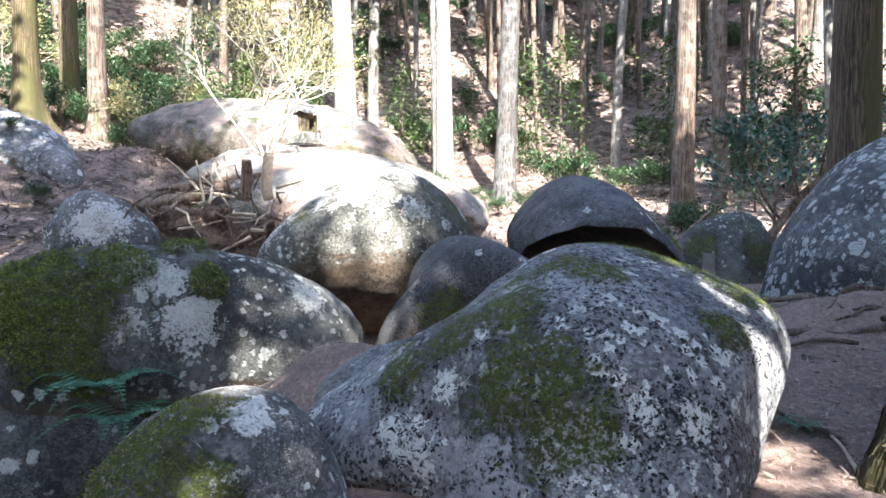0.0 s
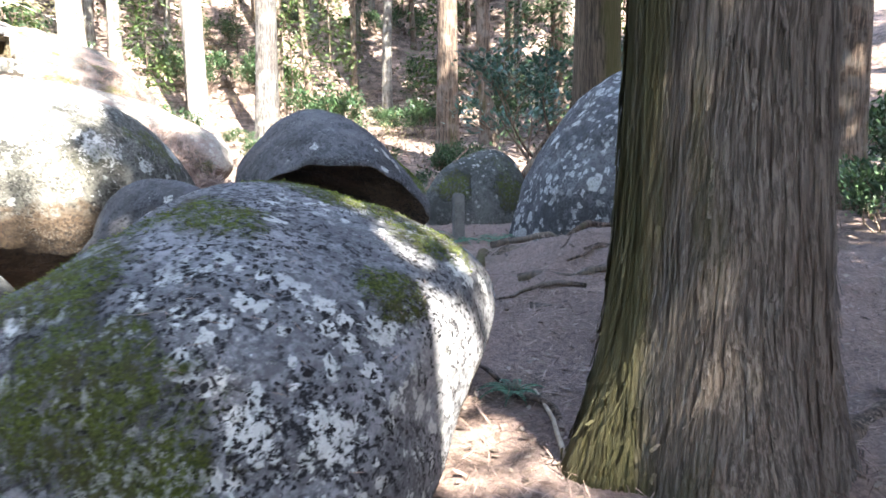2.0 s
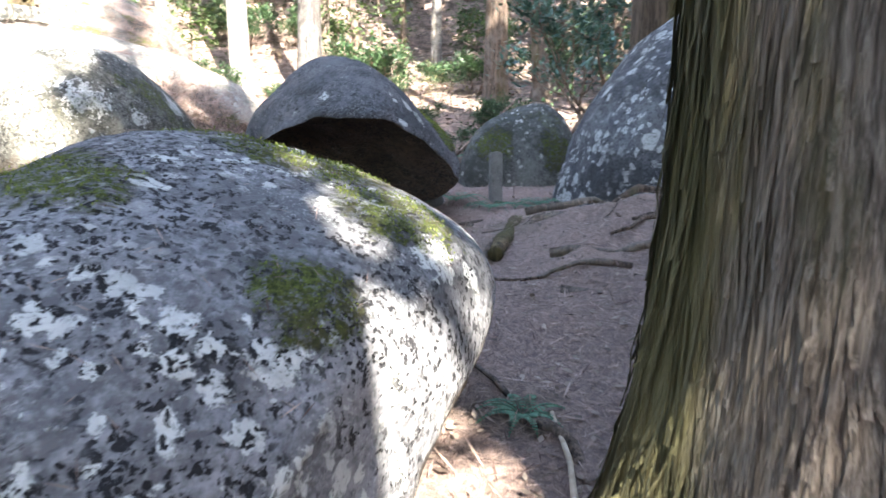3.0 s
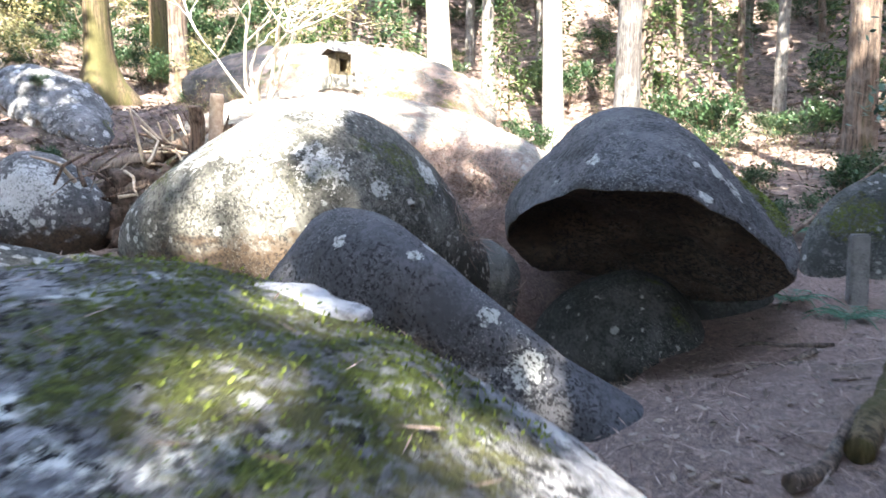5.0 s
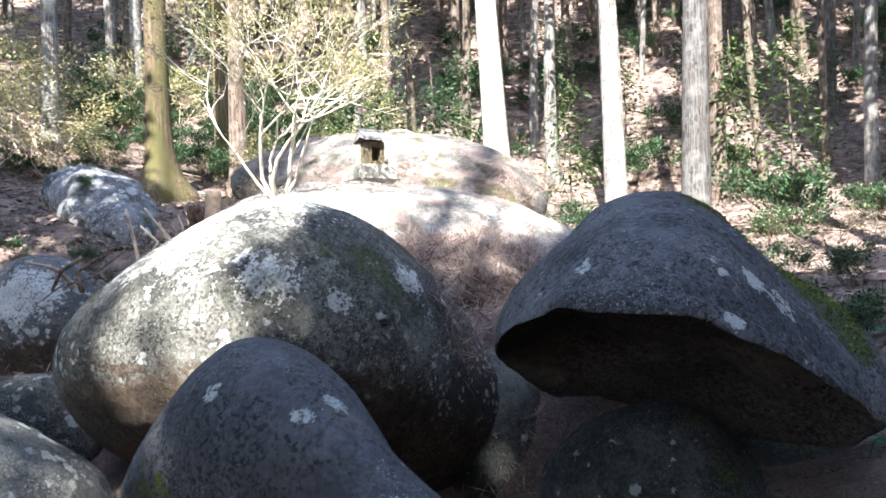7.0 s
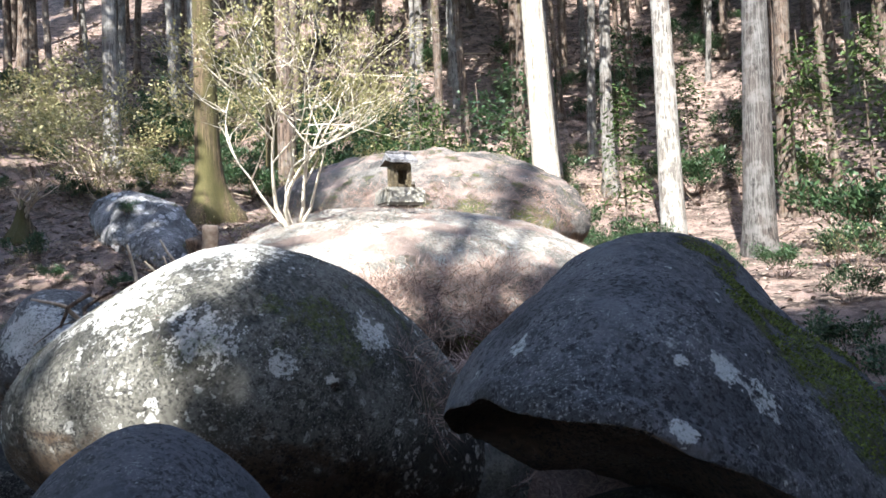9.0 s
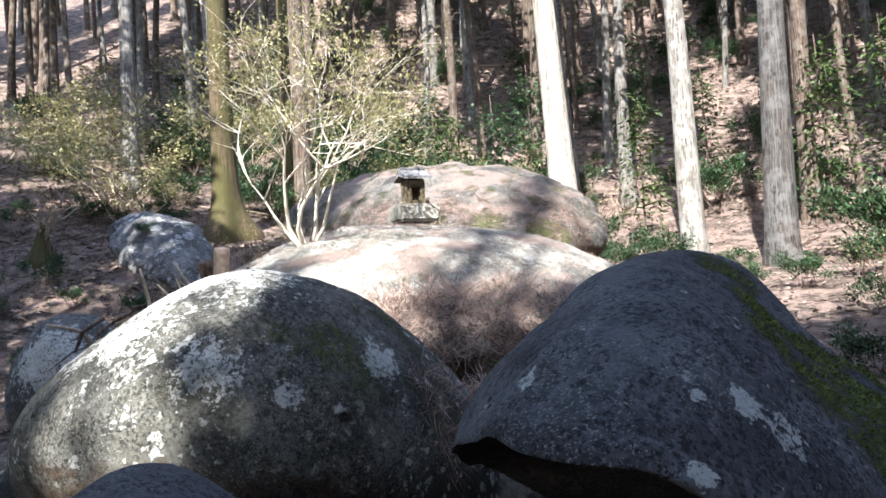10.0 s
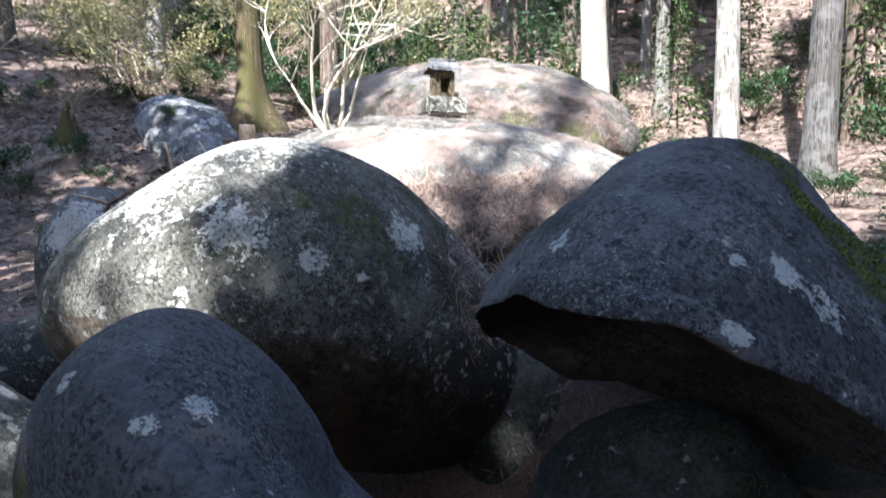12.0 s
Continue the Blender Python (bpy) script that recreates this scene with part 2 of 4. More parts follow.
BARK_GOLD = bark_material("mossy_gold_bark", (0.040, 0.030, 0.018), (0.17, 0.125, 0.072), moss=0.72, ridge=24)
BARK_BROWN = bark_material("brown_bark", (0.040, 0.030, 0.024), (0.17, 0.125, 0.095), moss=0.1, ridge=24, patchy=0.35, patch=(0.24, 0.22, 0.19))
CEDAR_LEAF = plain_material("cedar_foliage", (0.020, 0.040, 0.012), (0.060, 0.095, 0.025), 8, 0.6, True, 0.3)
GREEN_LEAF = plain_material("evergreen_leaf", (0.014, 0.036, 0.016), (0.055, 0.100, 0.042), 12, 0.42, True, 0.3)
YOUNG_LEAF = plain_material("yellow_young_leaf", (0.16, 0.155, 0.065), (0.36, 0.33, 0.17), 12, 0.55, True, 0.35)
BLUE_LEAF = plain_material("blue_green_leaf", (0.020, 0.060, 0.045), (0.09, 0.17, 0.13), 12, 0.35, True, 0.2)
FERN = plain_material("fern_green", (0.03, 0.09, 0.05), (0.10, 0.22, 0.14), 14, 0.5, True, 0.3)
TWIG = plain_material("pale_twig", (0.26, 0.20, 0.14), (0.52, 0.44, 0.34), 14, 0.8)
PALE_TWIG = plain_material("bleached_twig", (0.46, 0.41, 0.33), (0.70, 0.65, 0.56), 14, 0.8)
DEADWOOD = bark_material("dead_wood", (0.05, 0.032, 0.024), (0.24, 0.17, 0.125), ridge=20, patchy=0.4, patch=(0.33, 0.27, 0.22))
CUTWOOD = plain_material("cut_wood", (0.30, 0.21, 0.15), (0.52, 0.42, 0.32), 18, 0.85)
STRAW = plain_material("brown_straw", (0.050, 0.031, 0.026), (0.22, 0.145, 0.115), 5, 0.9, True)
NEEDLE = plain_material("fallen_needles", (0.095, 0.060, 0.050), (0.36, 0.27, 0.225), 5, 0.9, True)
DRYLEAF = plain_material("fallen_leaf", (0.070, 0.051, 0.040), (0.29, 0.232, 0.186), 5, 0.85, True)
MOSS = plain_material("moss_tuft", (0.050, 0.072, 0.014), (0.185, 0.225, 0.050), 6, 0.9, True, 0.15)
NICHE_STONE = rock_material("niche_stone", (0.10, 0.080, 0.048), (0.30, 0.245, 0.155), 0.12, 0.3, seed=17)
ROOF_STONE = rock_material("roof_stone", (0.10, 0.10, 0.105), (0.27, 0.27, 0.28), 0.3, 0.3, seed=19)
STONE = rock_material("shrine_stone", (0.24, 0.23, 0.20), (0.44, 0.42, 0.36), 0.25, 0.2, seed=11)
POSTSTONE = rock_material("post_stone", (0.12, 0.12, 0.115), (0.22, 0.22, 0.21), 0.15, 0.2, seed=5)
GREY, DARKGREY = (0.115, 0.115, 0.118), (0.045, 0.046, 0.050)
WARMGREY = (0.21, 0.195, 0.165)


# ---- shapes ----
class Shape:
    """A growing mesh."""

    def __init__(self):
        self.v, self.f = [], []

    def tube(self, points, radii, sides=8, cap=True):
        base, up = len(self.v), Vector((0.31, 0.95, 0.1))
        pts = [Vector(q) for q in points]
        for i, q in enumerate(pts):
            way = (pts[min(i + 1, len(pts) - 1)] - pts[max(i - 1, 0)]).normalized()
            a = way.cross(up).normalized()
            b = way.cross(a)
            for s in range(sides):
                w = 2 * math.pi * s / sides
                self.v.append(q + (a * math.cos(w) + b * math.sin(w)) * radii[i])
        for i in range(len(pts) - 1):
            for s in range(sides):
                n = (s + 1) % sides
                self.f.append((base + i * sides + s, base + i * sides + n, base + (i + 1) * sides + n, base + (i + 1) * sides + s))
        if cap:
            self.f.append(tuple(base + s for s in reversed(range(sides))))
            self.f.append(tuple(base + (len(pts) - 1) * sides + s for s in range(sides)))
        return self

    def leaf(self, at, way, normal, length, width):
        base = len(self.v)
        side = way.cross(normal).normalized() * width * 0.5
        self.v += [at, at + way * length * 0.5 + side, at + way * length, at + way * length * 0.5 - side]
        self.f.append((base, base + 1, base + 2, base + 3))

    def mesh(self, name, material, smooth=True):
        me = bpy.data.meshes.new(name)
        me.from_pydata([tuple(q) for q in self.v], [], self.f)
        me.materials.append(material)
        me.polygons.foreach_set("use_smooth", [smooth] * len(me.polygons))
        me.update()
        return me


def part(name, mesh, parent, label=""):
    ob = new(name, mesh)
    ob.parent = parent
    return tagged(ob, label)


def thing(name, at=(0, 0, 0), turn=0.0, label="", category="", group=""):
    ob = new(name)
    ob.matrix_world = pose(*at, 0, 0, turn)
    return tagged(ob, label, category, group)


def soft(u, w):
    return 0.5 * (u + math.sqrt(u * u + w * w))


def hill(x, y, z, size):
    return math.exp(-((x / size) ** 2 + (y / size) ** 2)) * z


def floor_at(x, y):
    """The lie of the land."""
    z = -0.12 + 0.10 * soft(y - 12.5, 3) + 0.55 * soft(y - 30, 6)
    z += 0.36 * soft(-x - 5.5, 3) / (1 + math.exp(-(y - 13) / 1.8))
    z += 0.10 * soft(x - 11, 4)
    z += hill(x - 4.6, y - 6.4, 0.55, 1.7) + hill(x + 0.95, y - 5.6, 0.45, 0.7) - hill(x + 3.3, y - 5.2, 1.9, 1.5)
    z -= hill(x - 0.85, y - 9.3, 2.2, 0.8) + hill(x + 1.9, y - 8.4, 0.7, 1.1) + hill(x + 0.5, y - 8.5, 0.8, 1.1)
    z += hill(x + 7.6, y - 18.4, 0.9, 1.6)
    z += hill(x + 9.9, y - 16.6, 0.7, 2.0) + hill(x - 0.5, y - 11.6, 0.75, 0.9) - hill(x - 2.0, y - 8.7, 0.12, 0.9) - hill(x - 0.9, y - 6.6, 0.22, 0.8)
    # rises added behind the start and far right to cut low sky light
    z += 0.35 * max(0, -13 - y) + 0.25 * max(0, x - 15)
    z += hill(x + 2.6, y - 14.2, 1.0, 2.4) + hill(x + 4.4, y - 19.4, 0.8, 3.2)
    return z


def bumpy_floor(x, y):
    n = noise.noise(Vector((x * 0.8, y * 0.8, 0))) * 0.07 + noise.noise(Vector((x * 2.6, y * 2.6, 3))) * 0.035 + noise.noise(Vector((x * 7, y * 7, 5))) * 0.012
    n += max(0, 0.25 - abs(noise.noise(Vector((x * 0.9 + 5, y * 1.3, 7))))) * 0.25 * min(1, max(0, x - 1.8))
    return floor_at(x, y) + n


# ---- ground ----
def spread(lo, hi, fine_lo, fine_hi, step, grow=1.13):
    out = [fine_lo + step * i for i in range(int((fine_hi - fine_lo) / step) + 1)]
    s = step
    while out[-1] < hi:
        s *= grow
        out.append(out[-1] + s)
    s = step
    while out[0] > lo:
        s *= grow
        out.insert(0, out[0] - s)
    return out


def build_ground():
    xs, ys = spread(-90, 90, -7, 7, 0.11), spread(-60, 190, 0, 15, 0.11)
    s = Shape()
    for y in ys:
        for x in xs:
            s.v.append((x, y, bumpy_floor(x, y)))
    w = len(xs)
    s.f = [(j * w + i, j * w + i + 1, (j + 1) * w + i + 1, (j + 1) * w + i) for j in range(len(ys) - 1) for i in range(w - 1)]
    tagged(new("ground", s.mesh("ground", GROUND)), "reddish earth and needle litter of a cedar wood", "ground", kind="structure")


build_ground()


# ---- boulders ----
def lumps(d):
    x, y, z = d
    return (x * y * z * 3, z * (x * x - y * y) * 1.5, x * (x * x - 3 * y * y), y * (3 * x * x - y * y), x * (5 * z * z - 1) * 0.6,
            y * (5 * z * z - 1) * 0.6, z * (5 * z * z - 3) * 0.5, x ** 4 + y ** 4 + z ** 4 - 0.6, x * y * (7 * z * z - 1) * 0.6,
            (x * x - y * y) * (7 * z * z - 1) * 0.5, x * z * (7 * z * z - 3) * 0.5, y * z * (7 * z * z - 3) * 0.5)


def boulder(name, label, centre, radii, turn, lobes, material, detail=6, rough=0.012, cut=None, seed=0.0, pads=(), tuft=0.02, crisp=0.04, puff=0.0, hollow=0.0, dents=(), skirt=None, lift=None):
    """A rounded block: an ellipsoid with broad swells. cut: (point, normal) of a face split off; hollow: how deep it is scooped; dents: (x, y, z, radius, depth);
    skirt: (z, slope, x, y), how far it spreads below z, towards x, y; lift: (point, normal) of a second face below."""
    bm = bmesh.new()
    bmesh.ops.create_icosphere(bm, subdivisions=detail, radius=1)
    rot = Euler([radians(a) for a in turn]).to_matrix()
    size = sum(radii) / 3
    for v in bm.verts:
        d = v.co.normalized()
        k = 1 + sum(a * b for a, b in zip(lobes, lumps(d)))
        p = rot @ Vector((d.x * radii[0] * k, d.y * radii[1] * k, d.z * radii[2] * k))
        n = noise.fractal(p * 1.3 + Vector((seed, 0, 0)), 0.9, 2.1, 5) * rough + noise.noise(p * 9 + Vector((0, seed, 0))) * 0.0035
        p += (rot @ d) * n * min(1.4, size)
        p += Vector(centre)
        if skirt and p.z < skirt[0]:
            out = Vector((p.x - centre[0], p.y - centre[1], 0)).normalized()
            p += out * (skirt[0] - p.z) * skirt[1] * max(0, out.x * skirt[2] + out.y * skirt[3])
        if cut:
            q, normal = Vector(cut[0]), Vector(cut[1]).normalized()
            s = (p - q).dot(normal) + noise.noise(p * 2.2) * 0.04 + noise.noise(p * 6.5) * 0.012
            over = soft(s, crisp)
            p -= normal * (over - 0.05 * over / (0.3 + over))
            if s > 0:
                p += normal * noise.noise(p * 3.0) * 0.03
                p -= normal * hollow * (1 - math.exp(-(s / 0.30) ** 1.5)) * (1 + 0.5 * noise.noise(p * 1.7))
        if lift:
            q, normal = Vector(lift[0]), Vector(lift[1]).normalized()
            p -= normal * max(0, (p - q).dot(normal) + noise.noise(p * 2.2) * 0.04)
        for a in dents:
            m = 1 - (p - Vector(a[:3])).length / a[3]
            if m > 0:
                p -= (rot @ d) * a[4] * min(1, m * 2.2)
        if puff:
            m = max(1 - (p - Vector(a[:3])).length / a[3] for a in pads) + noise.fractal(p * 4.5, 1, 2, 4) * 0.4
            if m > 0.1:
                p += (rot @ d) * puff * min(1, (m - 0.1) * 4) * (1 + 0.5 * noise.noise(p * 14))
        v.co = p - Vector(centre)
    me = bpy.data.meshes.new(name)
    bm.to_mesh(me)
    bm.free()
    me.materials.append(material)
    me.polygons.foreach_set("use_smooth", [True] * len(me.polygons))
    ob = new(name, me)
    ob.location = centre
    tagged(ob, label, "boulder", "boulders of the outcrop")
    if pads:
        rnd, s = random.Random(int(seed)), Shape()
        for f in me.polygons:
            q = f.center + Vector(centre)
            ragged = noise.fractal(q * 4.5, 1, 2, 4) * 0.25
            if max(1 - (q - Vector(a[:3])).length / a[3] for a in pads) + ragged * 1.6 < 0.12:
                continue
            for _ in range(2):
                if rnd.random() < 0.2:
                    continue
                way = (f.normal + Vector((rnd.gauss(0, 0.8), rnd.gauss(0, 0.8), rnd.gauss(0, 0.6)))).normalized()
                at = f.center + Vector((rnd.gauss(0, 1), rnd.gauss(0, 1), rnd.gauss(0, 0.6))) * math.sqrt(f.area) * 0.5 - f.normal * 0.004
                s.leaf(at, way, way.cross(Vector((rnd.gauss(0, 1), rnd.gauss(0, 1), rnd.gauss(0, 1)))).normalized(), tuft * rnd.uniform(0.5, 1.5), tuft * 0.6)
        tagged(part("moss", s.mesh("moss", MOSS, False), ob, "green moss cushions"), kind="stuff")
    return ob


FRONT_PADS = (
    (0.42, 3.2, 0.69, 0.30), (0.57, 3.19, 0.50, 0.30), (0.30, 3.52, 1.05, 0.24), (0.02, 3.55, 0.93, 0.22), (-0.26, 3.58, 0.75, 0.22), (1.42, 3.46, 0.94, 0.15),
    (0.85, 3.75, 1.25, 0.20), (-0.05, 3.85, 1.08, 0.22), (0.35, 3.95, 1.24, 0.24), (0.65, 3.95, 1.30, 0.22), (-0.35, 3.8, 0.88, 0.22), (1.72, 4.0, 1.06, 0.22), (1.45, 4.45, 1.2, 0.32), (1.1, 4.7, 1.2, 0.25), (0.6, 3.3, 0.3, 0.25))
FRONT_ROCK = rock_material("front_rock", (0.105, 0.106, 0.112), (0.250, 0.251, 0.262), 0.66, 1.0, 0.0, seed=3.1, cloud=0.0, stains=0.3, pale=(0.62, 0.63, 0.60), lichen_size=0.95, crusts=((0.58, 3.03, 0.42, 0.19), (-0.11, 3.47, 0.27, 0.19), (1.09, 3.02, 0.58, 0.11), (0.0, 3.36, 0.67, 0.09), (0.90, 3.02, 0.62, 0.07), (1.34, 3.31, 0.84, 0.06), (1.80, 3.82, 0.93, 0.08)), pads=FRONT_PADS)
BANK_PADS = (
    (-3.4, 6.11, 0.52, 0.55), (-3.75, 6.26, 0.80, 0.60), (-3.0, 6.44, 1.02, 0.34), (-3.2, 6.06, 0.14, 0.30), (-2.23, 6.55, 0.85, 0.22), (-2.6, 7.0, 1.2, 0.3))
BANK_ROCK = rock_material("bank_rock", (0.024, 0.026, 0.024), (0.105, 0.106, 0.10), 0.58, 0.4, 0.0, seed=7.7, cloud=0.15, lichen_size=1.2, crusts=((-2.32, 6.31, 0.49, 0.26), (-2.72, 6.43, 0.94, 0.21), (-2.48, 6.42, 0.84, 0.18), (-2.83, 6.16, 0.48, 0.15), (-1.36, 7.12, 0.65, 0.22)), pads=BANK_PADS)
LOW_PADS = (
    (-1.25, 2.93, 0.51, 0.24), (-1.10, 3.06, 0.62, 0.18), (-1.4, 2.95, 0.25, 0.24), (-0.95, 2.8, 0.35, 0.15))
LOW_ROCK = rock_material("low_rock", (0.06, 0.06, 0.06), (0.17, 0.17, 0.17), 0.5, 0.5, 0.0, seed=1.9, cloud=0.1, pale=(0.62, 0.63, 0.60), lichen_size=0.7, crusts=((-0.91, 2.84, 0.40, 0.06), (-1.02, 2.98, 0.58, 0.05), (-0.87, 3.06, 0.61, 0.11), (-0.97, 2.85, 0.43, 0.04)), pads=LOW_PADS)
LEAN_ROCK = rock_material("leaning_rock", (0.058, 0.059, 0.064), (0.096, 0.097, 0.104), 0.14, 0.85, 0.0, seed=4.4, pads=((0.0, 7.2, 0.45, 0.28),), lichen_size=0.9,
                          crusts=((1.42, 7.13, 0.46, 0.11), (0.37, 7.22, 1.09, 0.05), (0.85, 7.38, 1.03, 0.06), (0.82, 7.19, 1.02, 0.05), (1.22, 7.15, 0.72, 0.06)))
# crusts on top: real pale lichen, laid wide to put sun brightness into the colour
ROUND_ROCK = rock_material("round_rock", (0.052, 0.052, 0.043), (0.150, 0.146, 0.126), 0.52, 0.7, 0.30, seed=9.2, cloud=0.25, pale=(0.58, 0.58, 0.54), stains=0.3, lichen_size=0.8,
                           crusts=((-0.95, 9.4, 2.0, 0.55), (-1.5, 9.2, 1.75, 0.55), (-2.2, 9.2, 1.3, 0.5), (-1.0, 8.9, 1.55, 0.4), (-0.35, 8.7, 1.52, 0.18), (-0.75, 8.8, 1.35, 0.16), (-0.1, 8.75, 1.7, 0.12), (-1.3, 8.85, 1.2, 0.2), (0.02, 8.91, 1.35, 0.09), (0.27, 9.53, 1.45, 0.15)))
CAP_PADS = (
    (2.5, 9.75, 1.72, 0.20), (2.7, 9.8, 1.5, 0.22), (2.35, 10.1, 1.95, 0.22), (2.85, 10.0, 1.25, 0.2), (2.75, 9.1, 1.42, 0.22), (2.85, 9.4, 1.2, 0.3), (2.6, 9.25, 1.65, 0.18), (2.9, 9.0, 1.1, 0.22))
CAP_ROCK = rock_material("cap_rock", (0.048, 0.050, 0.054), (0.112, 0.114, 0.121), 0.26, 0.9, 0.0, seed=6.3, cloud=0.05, crusts=((1.71, 8.34, 1.54, 0.06), (2.62, 8.53, 1.35, 0.09), (2.38, 8.05, 1.29, 0.04), (2.50, 8.44, 1.44, 0.07)), pads=CAP_PADS)
BASE_ROCK = rock_material("base_rock", (0.032, 0.035, 0.031), (0.105, 0.110, 0.102), 0.3, 0.3, 0.15, seed=8.8)
SLAB_ROCK = rock_material("slab_rock", (0.12, 0.115, 0.10), (0.32, 0.30, 0.265), 0.45, 0.35, 0.05, seed=2.5, litter=0.42, cloud=0.6, lichen_size=1.8,
                          pads=((0.6, 13.3, 1.2, 0.3), (-0.3, 12.6, 1.0, 0.25), (-4.2, 12.8, 1.6, 0.5), (-3.2, 12.5, 1.5, 0.4)))
BACK_ROCK = rock_material("back_slab_rock", (0.050, 0.048, 0.044), (0.14, 0.132, 0.12), 0.2, 0.6, 0.3, seed=12.5, litter=0.6, cloud=0.0,
                          pads=((-3.4, 17.0, 3.0, 0.42), (-2.3, 17.1, 2.95, 0.36), (-1.2, 17.4, 2.75, 0.45), (-0.6, 18.0, 2.9, 0.36), (-6.2, 17.2, 3.0, 0.4), (-7.4, 17.8, 2.9, 0.4)))
PALE_ROCK = rock_material("pale_side_rock", (0.075, 0.077, 0.078), (0.22, 0.22, 0.225), 0.66, 0.7, 0.14, seed=33.5, lichen_size=1.8, cloud=0.45, pale=(0.54, 0.54, 0.54))
SIDE_ROCK = rock_material("side_rock", (0.058, 0.060, 0.060), (0.150, 0.150, 0.150), 0.6, 0.6, 0.2, seed=15.5, pale=(0.56, 0.57, 0.55), lichen_size=1.2, cloud=0.05, crusts=((-5.4, 10.85, 1.35, 0.4), (-5.1, 11.0, 1.5, 0.3)))
RIGHT_ROCK = rock_material("right_rock", (0.055, 0.058, 0.062), (0.15, 0.155, 0.16), 0.72, 0.6, 0.1, seed=18.1, pale=(0.54, 0.55, 0.53), lichen_size=1.25)

FRONT = boulder("boulder", "rounded granite boulder with white lichen, black specks and moss", (0.780, 4.295, 0.332), (1.283, 1.269, 0.888), (-13.499, -17.309, -1.759),
        (0.125, 0.196, -0.035, 0.041, 0.017, 0.030, -0.013, 0.090, -0.009, -0.171, 0.114, 0.112), FRONT_ROCK, 7, 0.022, cut=((1.52, 3.37, 0.9), (0.78, -0.62, 0.05)), seed=1, pads=FRONT_PADS, tuft=0.010, crisp=0.06, puff=0.012, skirt=(0.5, 0.75, -0.8, -0.6))
boulder("boulder", "dark boulder with a thick green moss cushion and pale lichen", (-2.810, 7.140, 0.133), (2.024, 1.008, 1.022), (4.853, 1.474, 19.104),
        (-0.014, 0.0, -0.017, 0.023, -0.038, -0.051, 0.031, 0.0, -0.017, -0.004, -0.002, -0.016), BANK_ROCK, 7, 0.035, seed=2, pads=BANK_PADS, tuft=0.026, puff=0.07)
LOW = boulder("boulder", "low mossy boulder with white lichen spots", (-1.031, 3.239, 0.111), (0.587, 0.494, 0.550), (-3.160, -1.042, 0.628),
        (-0.001, -0.018, 0.004, -0.027, 0.009, 0.006, 0.013, 0.002, 0.010, -0.006, 0.029, 0.006), LOW_ROCK, 6, 0.03, seed=3, pads=LOW_PADS, tuft=0.014, puff=0.02)
boulder("boulder", "smooth dark grey boulder leaning in the earth", (0.404, 7.991, 0.039), (1.341, 1.179, 0.588), (-55.174, -30.696, -42.046),
        (-0.059, -0.103, -0.109, 0.014, -0.169, -0.219, 0.023, -0.027, 0.004, -0.055, 0.001, -0.035), LEAN_ROCK, 7, 0.014, seed=4, skirt=(0.45, 1.1, 1.0, -0.2))
ROUND = boulder("boulder", "huge egg-shaped boulder, sunlit on top, lichen on its face", (-0.910, 10.060, 0.629), (1.541, 1.884, 1.107), (-32.457, -18.829, -6.023),
        (-0.072, 0.008, 0.004, -0.007, 0.054, 0.039, 0.081, -0.081, -0.051, -0.048, -0.014, -0.034), ROUND_ROCK, 7, 0.018, seed=5, dents=((0.24, 9.15, 1.17, 0.036, 0.05), (0.75, 9.35, 0.98, 0.05, 0.05), (-0.3, 8.72, 1.02, 0.04, 0.03)))
boulder("boulder", "mushroom-like cap boulder with an overhanging flat underside", (1.989, 9.792, 1.057), (1.053, 1.974, 0.881), (7.696, 9.528, 6.281),
        (0.011, -0.081, 0.049, -0.029, -0.055, 0.016, 0.0, 0.060, 0.031, -0.114, -0.029, 0.029), CAP_ROCK, 7, 0.032,
        cut=((2.06, 8.16, 1.21), (-0.19, -0.42, -0.90)), seed=6, pads=CAP_PADS, tuft=0.016, hollow=0.24, lift=((1.75, 10.4, 0.66), (-0.30, 0.38, -0.87)))
boulder("boulder", "low dark stone carrying the cap boulder", (1.90, 9.42, 0.03), (0.70, 0.60, 0.62), (-1.347, -7.201, 2.331),
        (0.014, 0.006, -0.007, -0.001, 0.011, -0.012, 0.007, -0.004, 0.011, 0.011, 0.010, -0.002), BASE_ROCK, 6, 0.05, seed=7)
boulder("boulder", "dark stone propping the cap boulder from behind", (2.65, 10.5, 0.1), (0.62, 0.7, 0.85), (0, 0, 20), (0.03, 0, 0.04, 0, 0.02), BASE_ROCK, 6, 0.04, seed=14)
boulder("boulder", "dark foot of rock below the mossy boulder", (-3.2, 7.0, -1.0), (2.3, 1.05, 1.15), (3, 0, 16), (0.03, 0, 0.05, 0, 0.02), BANK_ROCK, 6, 0.05, seed=16)
# two dark stones added to deepen the shade between round and cap boulders
boulder("boulder", "dark block added to keep light out of the hollow between boulders", (0.45, 10.75, -0.05), (0.55, 0.6, 0.85), (0, 0, 12), (0.03, 0, 0.05, 0, 0.02), BASE_ROCK, 6, 0.05, seed=17)
boulder("boulder", "dark stone added to darken the floor of the hollow between boulders", (0.85, 9.2, -0.75), (0.75, 0.7, 0.55), (0, 0, 30), (0.03, 0, 0.05, 0, 0.02), BASE_ROCK, 6, 0.05, seed=18)
boulder("boulder", "low grey rock sunk in needles", (-0.42, 4.75, 0.36), (0.52, 0.30, 0.20), (0, -14, 40), (0.05, 0, 0.06, 0, 0.02), LOW_ROCK, 6, 0.03, seed=15)
